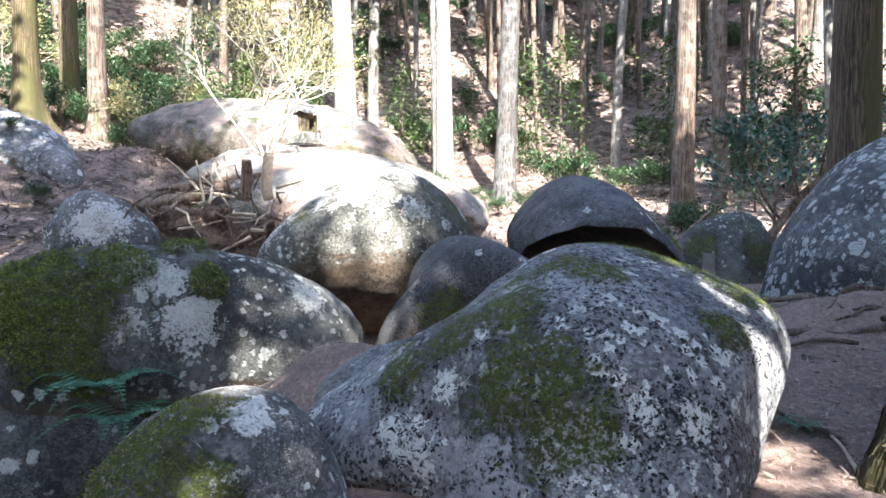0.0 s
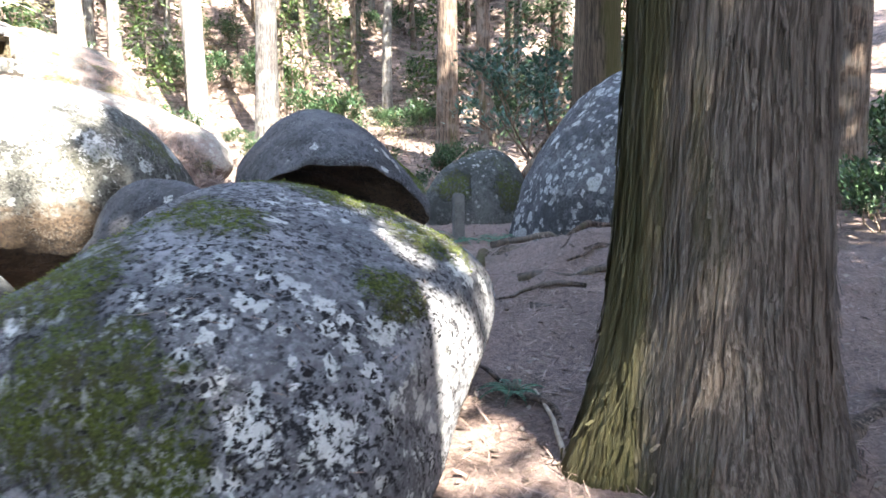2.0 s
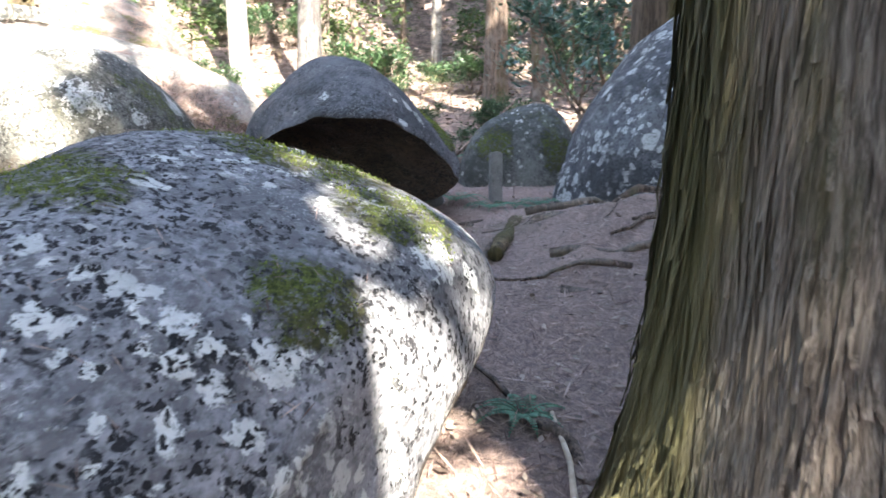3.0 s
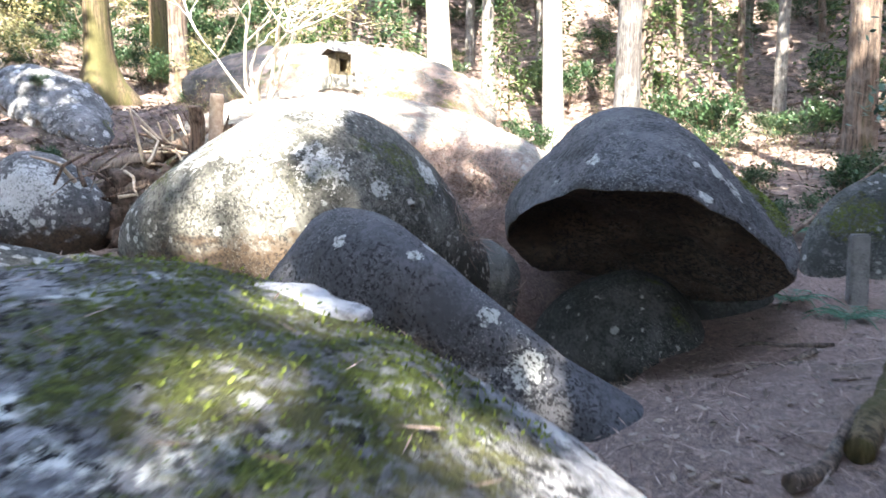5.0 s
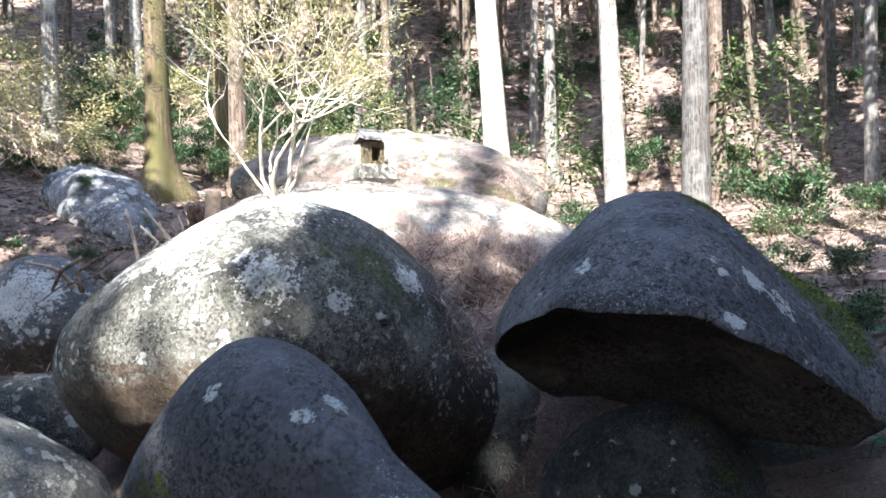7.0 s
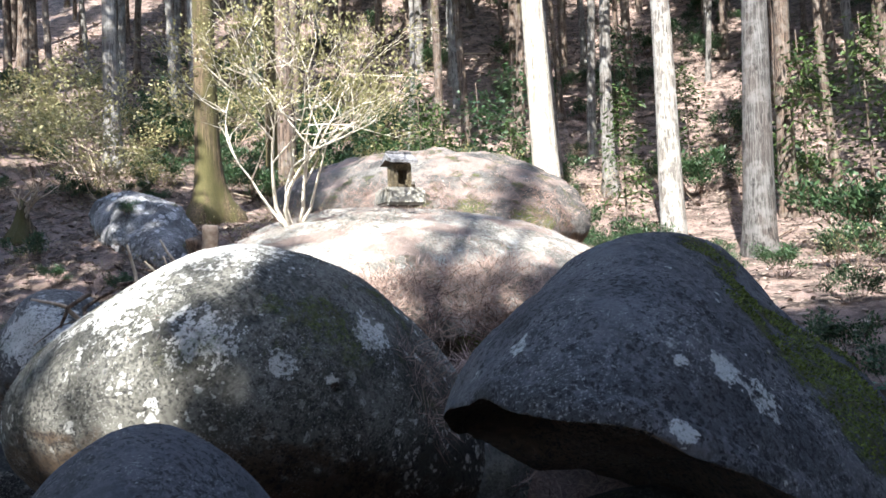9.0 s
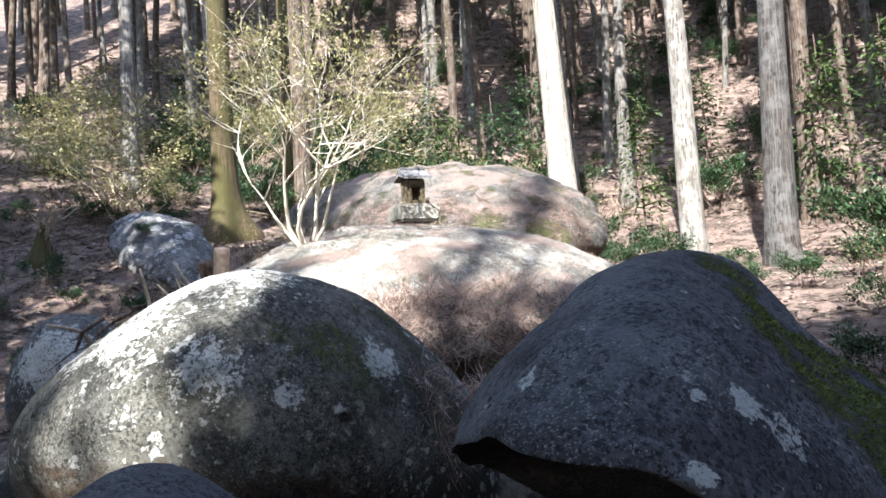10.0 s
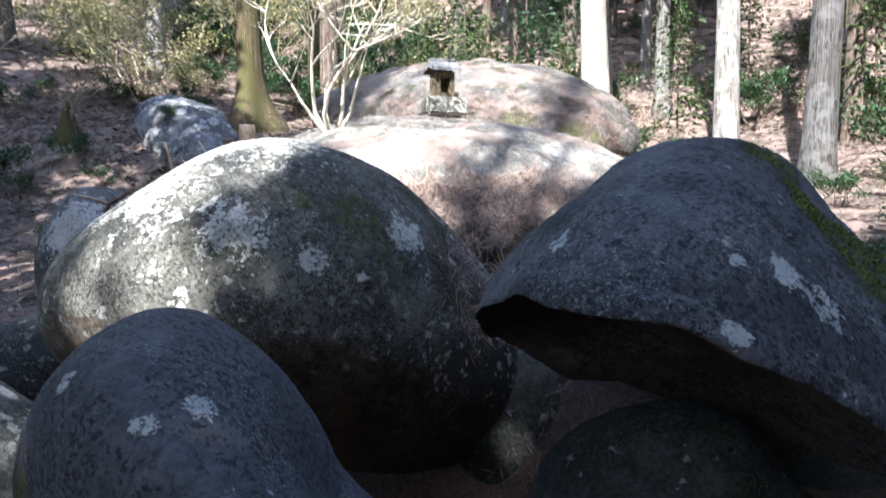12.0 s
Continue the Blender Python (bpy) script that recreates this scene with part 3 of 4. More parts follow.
boulder("boulder", "mossy round boulder beside the path", (4.817, 12.068, 0.311), (0.965, 0.6, 1.195), (-0.849, 7.032, 10.869),
        (0.011, 0.034, -0.040, -0.040, 0.079, 0.011, 0.005, 0.001, -0.008, 0.027, 0.024, -0.001),
        rock_material("mossy_round_rock", (0.05, 0.055, 0.05), (0.15, 0.16, 0.15), 0.5, 0.3, 0.35, seed=21, pads=((4.27, 11.6, 0.95, 0.3), (5.3, 11.7, 0.8, 0.35))), 6, 0.02, seed=8)
boulder("boulder", "tall sloping boulder spotted with pale lichen", (6.277, 9.572, 0.519), (1.665, 1.845, 1.938), (3.133, 4.061, 4.448),
        (0.040, -0.038, 0.018, -0.037, 0.027, 0.008, 0.042, 0.006, 0.004, -0.019, -0.011, 0.010), RIGHT_ROCK, 6, 0.05, seed=9)
SLAB = boulder("boulder", "broad sunlit slab strewn with red needles", (-2.351, 14.546, 1.636), (3.151, 2.651, 1.162), (8.408, 5.098, 3.312),
        (0.010, -0.014, 0.016, 0.015, -0.039, 0.011, -0.003, 0.001, 0.004, -0.013, -0.014, 0.003), SLAB_ROCK, 6, 0.06, seed=10)
BACK_SLAB = boulder("boulder", "great flat-topped slab behind the shrine", (-4.386, 19.456, 3.248), (4.011, 2.635, 1.260), (10.952, 9.787, -10.636),
        (-0.017, -0.018, -0.047, -0.044, 0.022, 0.010, 0.019, 0.011, -0.004, -0.014, -0.010, -0.004), BACK_ROCK, 6, 0.09, seed=11)
boulder("boulder", "lichen-whitened boulder on the slope", (-10.101, 16.755, 2.95), (1.996, 1.0, 0.80), (1.211, 28.123, -22.135),
        (0.001, -0.017, 0.062, -0.025, 0.018, -0.003, -0.017, 0.001, 0.003, -0.018, 0.008, -0.001), PALE_ROCK, 6, 0.11, seed=12)
boulder("boulder", "grey boulder with a white lichen patch by dead roots", (-5.584, 11.514, 0.974), (0.880, 0.769, 0.876), (-2.033, -0.990, -0.277),
        (-0.095, -0.010, 0.018, -0.065, -0.067, -0.023, -0.013, 0.004, -0.032, -0.017, -0.011, 0.009), SIDE_ROCK, 6, 0.08, cut=((-5.05, 11.0, 1.38), (0.60, -0.25, 0.76)), seed=13)

boulder("boulder", "dark lichened stone in the gap behind the mossy boulder", (-3.25, 9.25, 0.08), (0.62, 0.55, 0.66), (5, 0, 30), (0.04, 0.02, 0.06, 0, 0.03), BANK_ROCK, 6, 0.08, seed=19)


# ---- trees ----
def trunk_shape(diameter, height, lean=(0, 0), bend=0.0, flare=0.5, sides=14, rings=16, ridges=0.0, seed=0, toes=5):
    s = Shape()
    rnd = random.Random(seed)
    ph = rnd.uniform(0, 6.28)
    for i in range(rings + 1):
        u = (i / rings) ** 1.7
        z = -0.5 + u * (height + 0.5)
        r = diameter / 2 * (1 - 0.75 * max(0, z) / height)
        low = math.exp(-max(0, z) / (0.55 * diameter + 0.12))
        cx = lean[0] * max(0, z) / height + bend * math.sin(z * 0.35 + ph) * 0.4
        cy = lean[1] * max(0, z) / height + bend * math.cos(z * 0.3 + ph) * 0.4
        for k in range(sides):
            w = 2 * math.pi * k / sides
            toe = 0.5 + 0.5 * math.cos(w * toes + ph)
            rr = r * (1 + flare * low * (0.35 + toe))
            if ridges:
                rr += ridges * noise.noise(Vector((math.cos(w) * diameter * 9, math.sin(w) * diameter * 9, z * 0.5 + seed)))
                rr += ridges * 1.5 * noise.noise(Vector((math.cos(w) * 2, math.sin(w) * 2, z * 0.4 + seed)))
            s.v.append((cx + rr * math.cos(w), cy + rr * math.sin(w), z))
    for i in range(rings):
        for k in range(sides):
            n = (k + 1) % sides
            s.f.append((i * sides + k, i * sides + n, (i + 1) * sides + n, (i + 1) * sides + k))
    s.f.append(tuple(rings * sides + k for k in range(sides)))
    return s


def crown_shape(low, high, radius, seed, boughs=130, sprays=18, leaf=0.46):
    """Boughs of drooping cedar sprays round the stem, with gaps between them."""
    rnd = random.Random(seed)
    s = Shape()
    for b in range(boughs):
        u = rnd.random() ** 0.8
        z = low + (high - low) * u
        reach = radius * (1.05 - 0.85 * u) * rnd.uniform(0.6, 1.1)
        w = rnd.uniform(0, 2 * math.pi)
        out = Vector((math.cos(w), math.sin(w), 0))
        if b % 6 == 0:
            s.tube([Vector((0, 0, z)), out * reach * 0.6 + Vector((0, 0, z + 0.1)), out * reach + Vector((0, 0, z - 0.25))], [0.04, 0.025, 0.008], 4, False)
        for k in range(sprays):
            t = rnd.uniform(0.25, 1.0)
            at = out * reach * t + Vector((rnd.gauss(0, 0.28), rnd.gauss(0, 0.28), z - 0.25 * t + rnd.gauss(0, 0.2)))
            way = (out + Vector((rnd.gauss(0, 0.7), rnd.gauss(0, 0.7), -0.5 + rnd.gauss(0, 0.35)))).normalized()
            nor = Vector((rnd.gauss(0, 0.6), rnd.gauss(0, 0.6), 1)).normalized()
            s.leaf(at, way, nor, leaf * rnd.uniform(0.6, 1.3), leaf * 0.42 * rnd.uniform(0.6, 1.3))
    return s


CROWNS = [crown_shape(9.5, 20, 2.5, 40 + i).mesh("crown", CEDAR_LEAF, False) for i in range(3)]


def cedar(x, y, diameter, material, label, height=20.0, lean=(0, 0), bend=0.0, sides=16, rings=18, ridges=0.0, flare=0.5, seed=0, base=None, crown=True, twist=0.0, toes=5, low_crown=1.0):
    t = thing("cedar_tree", (x, y, floor_at(x, y) if base is None else base), 0, label, "tree", "cedars of the wood")
    part("trunk", trunk_shape(diameter, height, lean, bend, flare, sides, rings, ridges, seed, toes).mesh("trunk", material), t)
    if crown:
        c = part("crown", CROWNS[seed % 3], t)
        c.matrix_basis = pose(lean[0] * 0.7, lean[1] * 0.7, twist or seed * 67.0) @ Matrix.Diagonal((1.1 if low_crown < 1 else 1, 1.1 if low_crown < 1 else 1, low_crown, 1))
    return t


NEAR_TREE = cedar(2.64, 3.25, 0.75, BARK_NEAR, "thick cedar trunk with fibrous bark, mossy at the side", sides=128, rings=80, ridges=0.013, flare=0.42, seed=3, lean=(0.1, 0.2), toes=4, low_crown=0.75)
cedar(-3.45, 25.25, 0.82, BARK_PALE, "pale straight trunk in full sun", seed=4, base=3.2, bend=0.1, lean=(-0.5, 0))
cedar(-3.1, 32.35, 0.55, BARK_GREY, "thin grey trunk behind the slab", seed=5, bend=0.25)
cedar(0.2, 24.57, 0.66, BARK_SUNLIT_GREY, "pale leaning trunk curved at its foot", lean=(-0.9, 1.5), bend=0.25, seed=6, flare=0.3)
cedar(2.12, 24.2, 0.76, BARK_SHADED_KNOTTY, "grey trunk with dark knots", seed=7, flare=0.25, lean=(0.6, 0.8))
cedar(6.5, 19.3, 0.62, BARK_BROWN, "brown trunk with ragged bark", seed=8, bend=0.15, lean=(0.4, 0))
cedar(6.77, 11.6, 0.84, BARK_MIXED, "thick dark trunk with mossy edges behind a boulder", seed=9, sides=48, rings=40, ridges=0.012)
cedar(-12.3, 20.9, 0.76, BARK_GOLD, "golden mossy trunk with a flared foot", seed=10, flare=1.5, sides=24, rings=24, toes=3)
cedar(-13.21, 25.04, 0.68, BARK_GOLD, "brown trunk mossy at its foot", seed=11, flare=0.6)
cedar(-11.54, 23.6, 0.64, BARK_BROWN, "brown trunk on the bank", seed=12, flare=0.6)
cedar(-18.2, 22.43, 0.60, BARK_GREY, "grey trunk mossy at its foot", seed=13, flare=0.5)
cedar(7.6, 8.0, 0.5, BARK_BROWN, "dark trunk beyond the path", seed=14, flare=0.3)
cedar(11.0, 10.6, 0.7, BARK_BROWN, "dark trunk at the edge of the clearing", seed=15, flare=0.4)


def bark_strips(tree, radius, n, low, high, seed, material):
    """Loose fibrous strips of bark that stand off the trunk."""
    rnd, s = random.Random(seed), Shape()
    trunk = next(c for c in tree.children if c.name.startswith("trunk"))
    faces = [f for f in trunk.data.polygons if low < f.center.z < high]
    for _ in range(n):
        f = rnd.choice(faces)
        out = Vector((f.normal.x, f.normal.y, 0)).normalized()
        side = Vector((-out.y, out.x, 0))
        length, w = rnd.uniform(0.12, 0.7), rnd.uniform(0.006, 0.02)
        climb = (Vector((0, 0, 1)) - f.normal * f.normal.z).normalized()
        if f.center.z < 0.8:
            length *= 0.45
        spot = f.center + side * rnd.gauss(0, 0.01)
        tilt = rnd.gauss(0, 0.02)
        base = len(s.v)
        for k in range(4):
            u = k / 3
            lift = 0.004 + 0.010 * abs(rnd.gauss(0, 1)) * (1 - u) + (0.02 * rnd.random() if k == 0 and rnd.random() < 0.3 else 0)
            mid = spot + climb * length * (u - 0.5) + side * tilt * (u - 0.5) + out * lift
            s.v += [mid - side * w / 2, mid + side * w / 2 + out * 0.003]
        for k in range(3):
            s.f.append((base + 2 * k, base + 2 * k + 1, base + 2 * k + 3, base + 2 * k + 2))
    tagged(part("bark_strip", s.mesh("bark_strip", material, False), tree, "loose fibrous bark"), kind="stuff")


bark_strips(NEAR_TREE, 0.38, 2600, -0.1, 4.0, 3, BARK_NEAR)

TRUNKS = {}
for kind, mat in (("grey", BARK_GREY), ("brown", BARK_BROWN), ("pale", BARK_PALE)):
    TRUNKS[kind] = [trunk_shape(d, 22, (l, 0.3), 0.3, 0.4, 10, 12, seed=20 + i).mesh("trunk", mat) for i, (d, l) in enumerate(((0.30, 0.6), (0.42, -0.5), (0.55, 0.2)))]


def far_tree(trunks, crowns, x, y, rnd):
    z = floor_at(x, y)
    d = rnd.uniform(0.14, 0.28)
    lean = rnd.uniform(-0.7, 0.7)
    trunks.tube([(x, y, z - 0.4), (x + lean * 0.3, y, z + 7), (x + lean, y, z + 20)], [d, d * 0.8, d * 0.2], 7, False)
    for _ in range(300):
        u = rnd.random()
        w, rad = rnd.uniform(0, 6.283), 2.5 * (1.05 - 0.85 * u) * math.sqrt(rnd.random())
        at = Vector((x + rad * math.cos(w), y + rad * math.sin(w), z + 9.5 + 10.5 * u))
        way = Vector((math.cos(w), math.sin(w), rnd.gauss(-0.5, 0.4))).normalized()
        crowns.leaf(at, way, Vector((rnd.gauss(0, 0.5), rnd.gauss(0, 0.5), 1)).normalized(), rnd.uniform(0.8, 1.5), rnd.uniform(0.4, 0.6))


def wood():
    """The plantation on the hillside and round the clearing, with unseen trees added for shade."""
    rnd = random.Random(12)
    taken = [(-3.45, 25.25), (-3.1, 32.35), (0.2, 24.6), (2.1, 24.2), (6.5, 19.3), (6.8, 11.6), (-12.3, 20.9), (-13.2, 25), (-11.5, 23.6), (-18.2, 22.4), (2.67, 3.24), (7.6, 8.0), (11.0, 10.6)]
    count = 0
    far_trunk, far_crown = Shape(), Shape()
    # x, y, crown height, width: trees added out of view to shade rocks and path
    behind = [(3.6, -1.8, 1.0, 0.9), (-7.6, -4.9, 1.15, 1.2), (6.0, -4.0, 1.0, 1.2), (5.3, -7.0, 0.65, 0.85), (-5.9, 2.5, 1.15, 1.2), (-5.9, -8.7, 0.8, 0.8), (6.0, 1.8, 1.0, 1.2), (-8.4, -1.8, 1.0, 1.2),
              (-6.0, -4.7, 0.9, 0.6), (8.4, 1.3, 0.8, 1.2), (6.8, 0.4, 0.8, 0.8), (2.4, -8.3, 0.9, 1.0), (-2.2, -3.9, 1.0, 1.2), (-4.6, -2.4, 0.65, 1.2), (7.8, -5.1, 0.65, 0.6), (5.6, -6.0, 1.0, 0.93),
              (0.2, -5.7, 1.2, 0.8), (-3.1, -1.6, 1.15, 1.0), (6.4, -0.8, 1.0, 0.8), (-0.9, -5.6, 0.8, 1.0), (-4.9, -7.8, 1.15, 1.2), (2.2, -1.4, 0.9, 0.64), (-2.9, -0.9, 1.5, 0.8), (-5.0, 1.6, 1.6, 0.8), (-10.2, 6.5, 1.0, 1.2), (-11.6, 9.0, 1.0, 1.2), (-13.2, 6.0, 1.0, 1.2)]
    for _ in range(6000):
        if count >= 430:
            break
        y = rnd.uniform(-18, 80)
        x = rnd.uniform(-50, 30) if y > 8 else rnd.uniform(-26, 24)
        if count < len(behind):
            x, y, tall, wide = behind[count]
        elif y > 26 and x > 8 + 0.35 * y:
            continue
        elif -16 < x < 9 and 10 < y < 27 or (-9 < x < 9 and -9 < y < 11) or (2 < x < 7 and -14 < y < 0):
            continue
        gap = 2.1 if y > 27 else 2.4 if y < 4 else 3.0
        if count >= len(behind) and any((x - a) ** 2 + (y - b) ** 2 < gap * gap for a, b in taken):
            continue
        taken.append((x, y))
        count += 1
        if y > 52:
            far_tree(far_trunk, far_crown, x, y, rnd)
            continue
        kind = rnd.choice(("grey", "grey", "brown", "brown", "brown", "brown", "pale" if y > 40 else "grey"))
        t = thing("cedar_tree", (x, y, floor_at(x, y)), rnd.uniform(0, 360), {"grey": "slim grey trunk of the hillside or of the unseen shade trees", "brown": "slim brown trunk of the hillside or of the unseen shade trees", "pale": "slim pale trunk on the hillside"}[kind], "tree", "cedars of the wood")
        part("trunk", rnd.choice(TRUNKS[kind]), t)
        if y < 12 or rnd.random() < 0.9:
            c = part("crown", rnd.choice(CROWNS), t)
            k = wide if count <= len(behind) else rnd.uniform(0.8, 1.15)
            c.scale = (k, k, tall if count <= len(behind) else 1)
    far = new("far_wood", far_trunk.mesh("far_wood", BARK_BROWN))
    tagged(far, "slim cedar trunks high on the far hillside", "tree", kind="stuff")
    tagged(part("far_foliage", far_crown.mesh("far_foliage", CEDAR_LEAF, False), far), kind="stuff")


wood()
# added out of view: its high crown throws dapples on the slab
SLAB_SHADE_TREE = cedar(2.2, -2.7, 0.36, BARK_BROWN, "very tall slim cedar added out of view to dapple the slab", height=36.0, seed=44, crown=False)
part("crown", CROWNS[1], SLAB_SHADE_TREE).scale = (0.30, 0.30, 1.75)
# cedars added out of view to shade near trunk, leaning rock and slopes
for x, y, wide, tall, k in ((4.75, -4.6, 0.60, 1.0, 0), (3.4, -1.2, 0.48, 1.0, 2), (7.2, 3.0, 0.9, 1.0, 0), (8.6, 5.0, 0.9, 1.0, 1), (-6.6, 7.4, 0.75, 1.7, 1)):
    slim = cedar(x, y, 0.36, BARK_BROWN, "slim narrow-crowned cedar added out of view for shade", height=20.0 * tall, seed=45 + k, crown=False)
    part("crown", CROWNS[k], slim).scale = (wide, wide, tall)


# ---- bushes ----
def limb(s, at, way, length, radius, rnd, depth, tips, spread=0.6, lift=0.15, sides=5):
    pts, rad, p, w = [at], [radius], Vector(at), Vector(way)
    for i in range(4):
        w = (w + Vector((rnd.gauss(0, 0.16), rnd.gauss(0, 0.16), lift * 0.4 + rnd.gauss(0, 0.1)))).normalized()
        p = p + w * length / 4
        pts.append(p)
        rad.append(radius * (1 - 0.16 * (i + 1)))
    s.tube(pts, rad, sides, False)
    if depth == 0:
        tips += [(q, w) for q in pts[2:]]
        return
    for k in range(rnd.choice((2, 3, 3))):
        q = pts[rnd.choice((2, 3, 4, 4))]
        out = (w + Vector((rnd.gauss(0, spread), rnd.gauss(0, spread), rnd.gauss(lift, spread * 0.55)))).normalized()
        limb(s, q, out, length * rnd.uniform(0.6, 0.85), radius * 0.55, rnd, depth - 1, tips, spread, lift, max(3, sides - 1))
    tips.append((pts[-1], w))


def foliage(tips, rnd, per, size, spread, flat=1.0):
    s = Shape()
    for q, w in tips:
        for _ in range(per):
            at = q + Vector((rnd.gauss(0, spread), rnd.gauss(0, spread), rnd.gauss(0, spread * 0.5)))
            way = (w + Vector((rnd.gauss(0, 0.8), rnd.gauss(0, 0.8), rnd.gauss(0, 0.4)))).normalized()
            nor = Vector((rnd.gauss(0, 0.5), rnd.gauss(0, 0.5), flat)).normalized()
            s.leaf(at, way, nor, size * rnd.uniform(0.6, 1.4), size * 0.5 * rnd.uniform(0.6, 1.2))
    return s


def bush_meshes(seed, stems, height, leaf_mat, per, size, spread, wood_mat=TWIG, lift=0.2, open_=0.6, depth=3, radius=0.03, twig_spread=0.6):
    rnd = random.Random(seed)
    s, tips = Shape(), []
    for k in range(stems):
        w = 2 * math.pi * k / stems + rnd.uniform(-0.4, 0.4)
        way = Vector((math.cos(w) * open_, math.sin(w) * open_, 1)).normalized()
        limb(s, Vector((math.cos(w) * 0.08, math.sin(w) * 0.08, -0.1)), way, height * 0.42, radius * rnd.uniform(0.7, 1.1), rnd, depth, tips, twig_spread, lift)
    return s.mesh("branchwork", wood_mat), foliage(tips, rnd, per, size, spread).mesh("foliage", leaf_mat, False)


def bush(meshes, x, y, label, name="bush", scale=1.0, turn=0.0, base=None, group="", category="bush"):
    t = thing(name, (x, y, floor_at(x, y) if base is None else base), turn, label, category, group)
    for nm, me in zip(("branchwork", "foliage"), meshes):
        part(nm, me, t).scale = (scale, scale, scale)
    return t


bush(bush_meshes(5, 6, 2.7, YOUNG_LEAF, 6, 0.055, 0.10, wood_mat=PALE_TWIG, lift=0.08, open_=0.55, depth=4, radius=0.031, twig_spread=0.60), -3.35, 13.35, "pale bare shrub with sparse yellow young leaves", "shrub", scale=1.1, base=2.65)

FRESH = [bush_meshes(60 + i, 5, 2.6, YOUNG_LEAF, 9, 0.09, 0.15, lift=-0.05, open_=1.0, depth=3, radius=0.022) for i in range(2)]
EVERGREEN = [bush_meshes(70 + i, 5, 1.5, GREEN_LEAF, 15, 0.10, 0.12, wood_mat=DEADWOOD, open_=0.8, depth=2, radius=0.02) for i in range(3)]
DRYBUSH = [bush_meshes(80 + i, 6, 1.5, YOUNG_LEAF, 1, 0.05, 0.1, wood_mat=DEADWOOD, open_=0.9, depth=2, radius=0.014) for i in range(2)]


def undergrowth():
    rnd = random.Random(77)
    for x, y, k, sc in ((-16, 20, 0, 1.5), (-14.5, 19.2, 1, 1.2), (-20, 24, 1, 1.7), (-9.5, 24.5, 0, 1.3), (-17, 26, 0, 1.6), (-8.0, 27.5, 1, 1.3), (-6.2, 28, 0, 1.2), (-23, 21, 0, 1.5), (-21, 18, 1, 1.3)):
        bush(FRESH[k], x, y, "spreading shrub with fresh yellow-green leaves", "shrub", sc, rnd.uniform(0, 360), group="shrubs in young leaf")
    for i in range(150):
        y = rnd.uniform(24, 62)
        x = rnd.uniform(-30, 22)
        bush(EVERGREEN[i % 3], x, y, "dark green evergreen bush on the hillside", "bush", rnd.uniform(0.5, 1.5), rnd.uniform(0, 360), group="evergreen bushes of the wood")
    for x, y, sc in ((-15, 18.5, 0.6), (-13.6, 22.4, 0.7), (-8.6, 22.6, 0.8), (-7.6, 24, 1.0), (-1.5, 22.6, 0.7), (-0.6, 23.2, 0.9), (1.2, 23.0, 0.5), (4.4, 17.2, 0.6), (3.6, 18.5, 0.5), (3.2, 14.6, 0.5), (5.4, 15.4, 0.8), (-12.2, 13.5, 0.8), (-11.6, 15, 0.5), (-16, 16, 0.7), (6.4, 17.6, 0.7), (4.2, 14.2, 0.45), (2.9, 12.8, 0.35), (3.6, 13.2, 0.5), (1.6, 20.5, 0.5), (2.6, 21, 0.6), (4.0, 22, 0.8), (-2.4, 23.4, 0.8), (-9.2, 20.4, 0.5), (-13.5, 20, 0.5), (-15.6, 22, 0.9), (-18, 20, 0.8), (-20, 21, 1.0), (-10.4, 26, 1.1), (-6.8, 25.4, 1.2), (-4.8, 25.8, 1.0), (-8.4, 28.4, 1.4), (9.5, 8.4, 0.9), (10.5, 9.4, 0.8), (12.5, 10.0, 1.3), (9.0, 10.4, 0.9), (13.5, 12.5, 1.5), (8.6, 12.6, 0.8), (11.5, 13, 1.2), (-8.8, 23.2, 0.9), (-10.0, 22.0, 0.8), (-10.6, 24.6, 1.1), (-12.4, 23.6, 1.0), (-13.8, 23.4, 1.0), (-9.4, 25.2, 1.2), (-14.4, 26.4, 1.3), (-11.8, 26.4, 1.3), (-7.4, 21.8, 0.6), (-15.4, 24.4, 1.1)):
        bush(EVERGREEN[rnd.randrange(3)], x, y, "low green bush in the litter", "bush", sc, rnd.uniform(0, 360), group="evergreen bushes of the wood")
    for i in range(70):
        y, x = rnd.uniform(18, 50), rnd.uniform(-28, 14)
        if -9 < x < 1 and y < 24:
            continue
        bush(DRYBUSH[i % 2], x, y, "tangle of dry bare twigs", "bush", rnd.uniform(0.6, 1.5), rnd.uniform(0, 360), group="dry thickets")


undergrowth()


def leaning_bush():
    """The broad-leaved bush that leans out from behind the tall boulder."""
    rnd = random.Random(9)
    s, tips = Shape(), []
    x, y = 6.1, 13.4
    z = floor_at(x, y)
    s.tube([(0, 0, -0.2), (0.25, 0.1, 0.6), (0.75, 0.1, 1.3), (1.3, 0.2, 1.75), (1.9, 0.3, 2.2)], [0.10, 0.09, 0.075, 0.06, 0.04], 7)
    for at, way in (((0.3, 0.1, 0.7), (0.1, 0, 1)), ((0.35, 0.1, 0.8), (-0.3, 0.1, 1)), ((0.75, 0.1, 1.3), (-0.5, -0.1, 1)), ((0.4, 0.1, 0.9), (-0.8, 0, 0.7)), ((1.2, 0.2, 1.7), (0.2, 0, 1))):
        limb(s, Vector(at), Vector(way).normalized(), 1.0, 0.035, rnd, 2, tips, 0.55, 0.1)
    t = thing("bush", (x, y, z), 0, "leaning bush with glossy blue-green leaves", "bush")
    part("branchwork", s.mesh("branchwork", DEADWOOD), t)
    part("foliage", foliage(tips, rnd, 15, 0.14, 0.17).mesh("foliage", BLUE_LEAF, False), t)


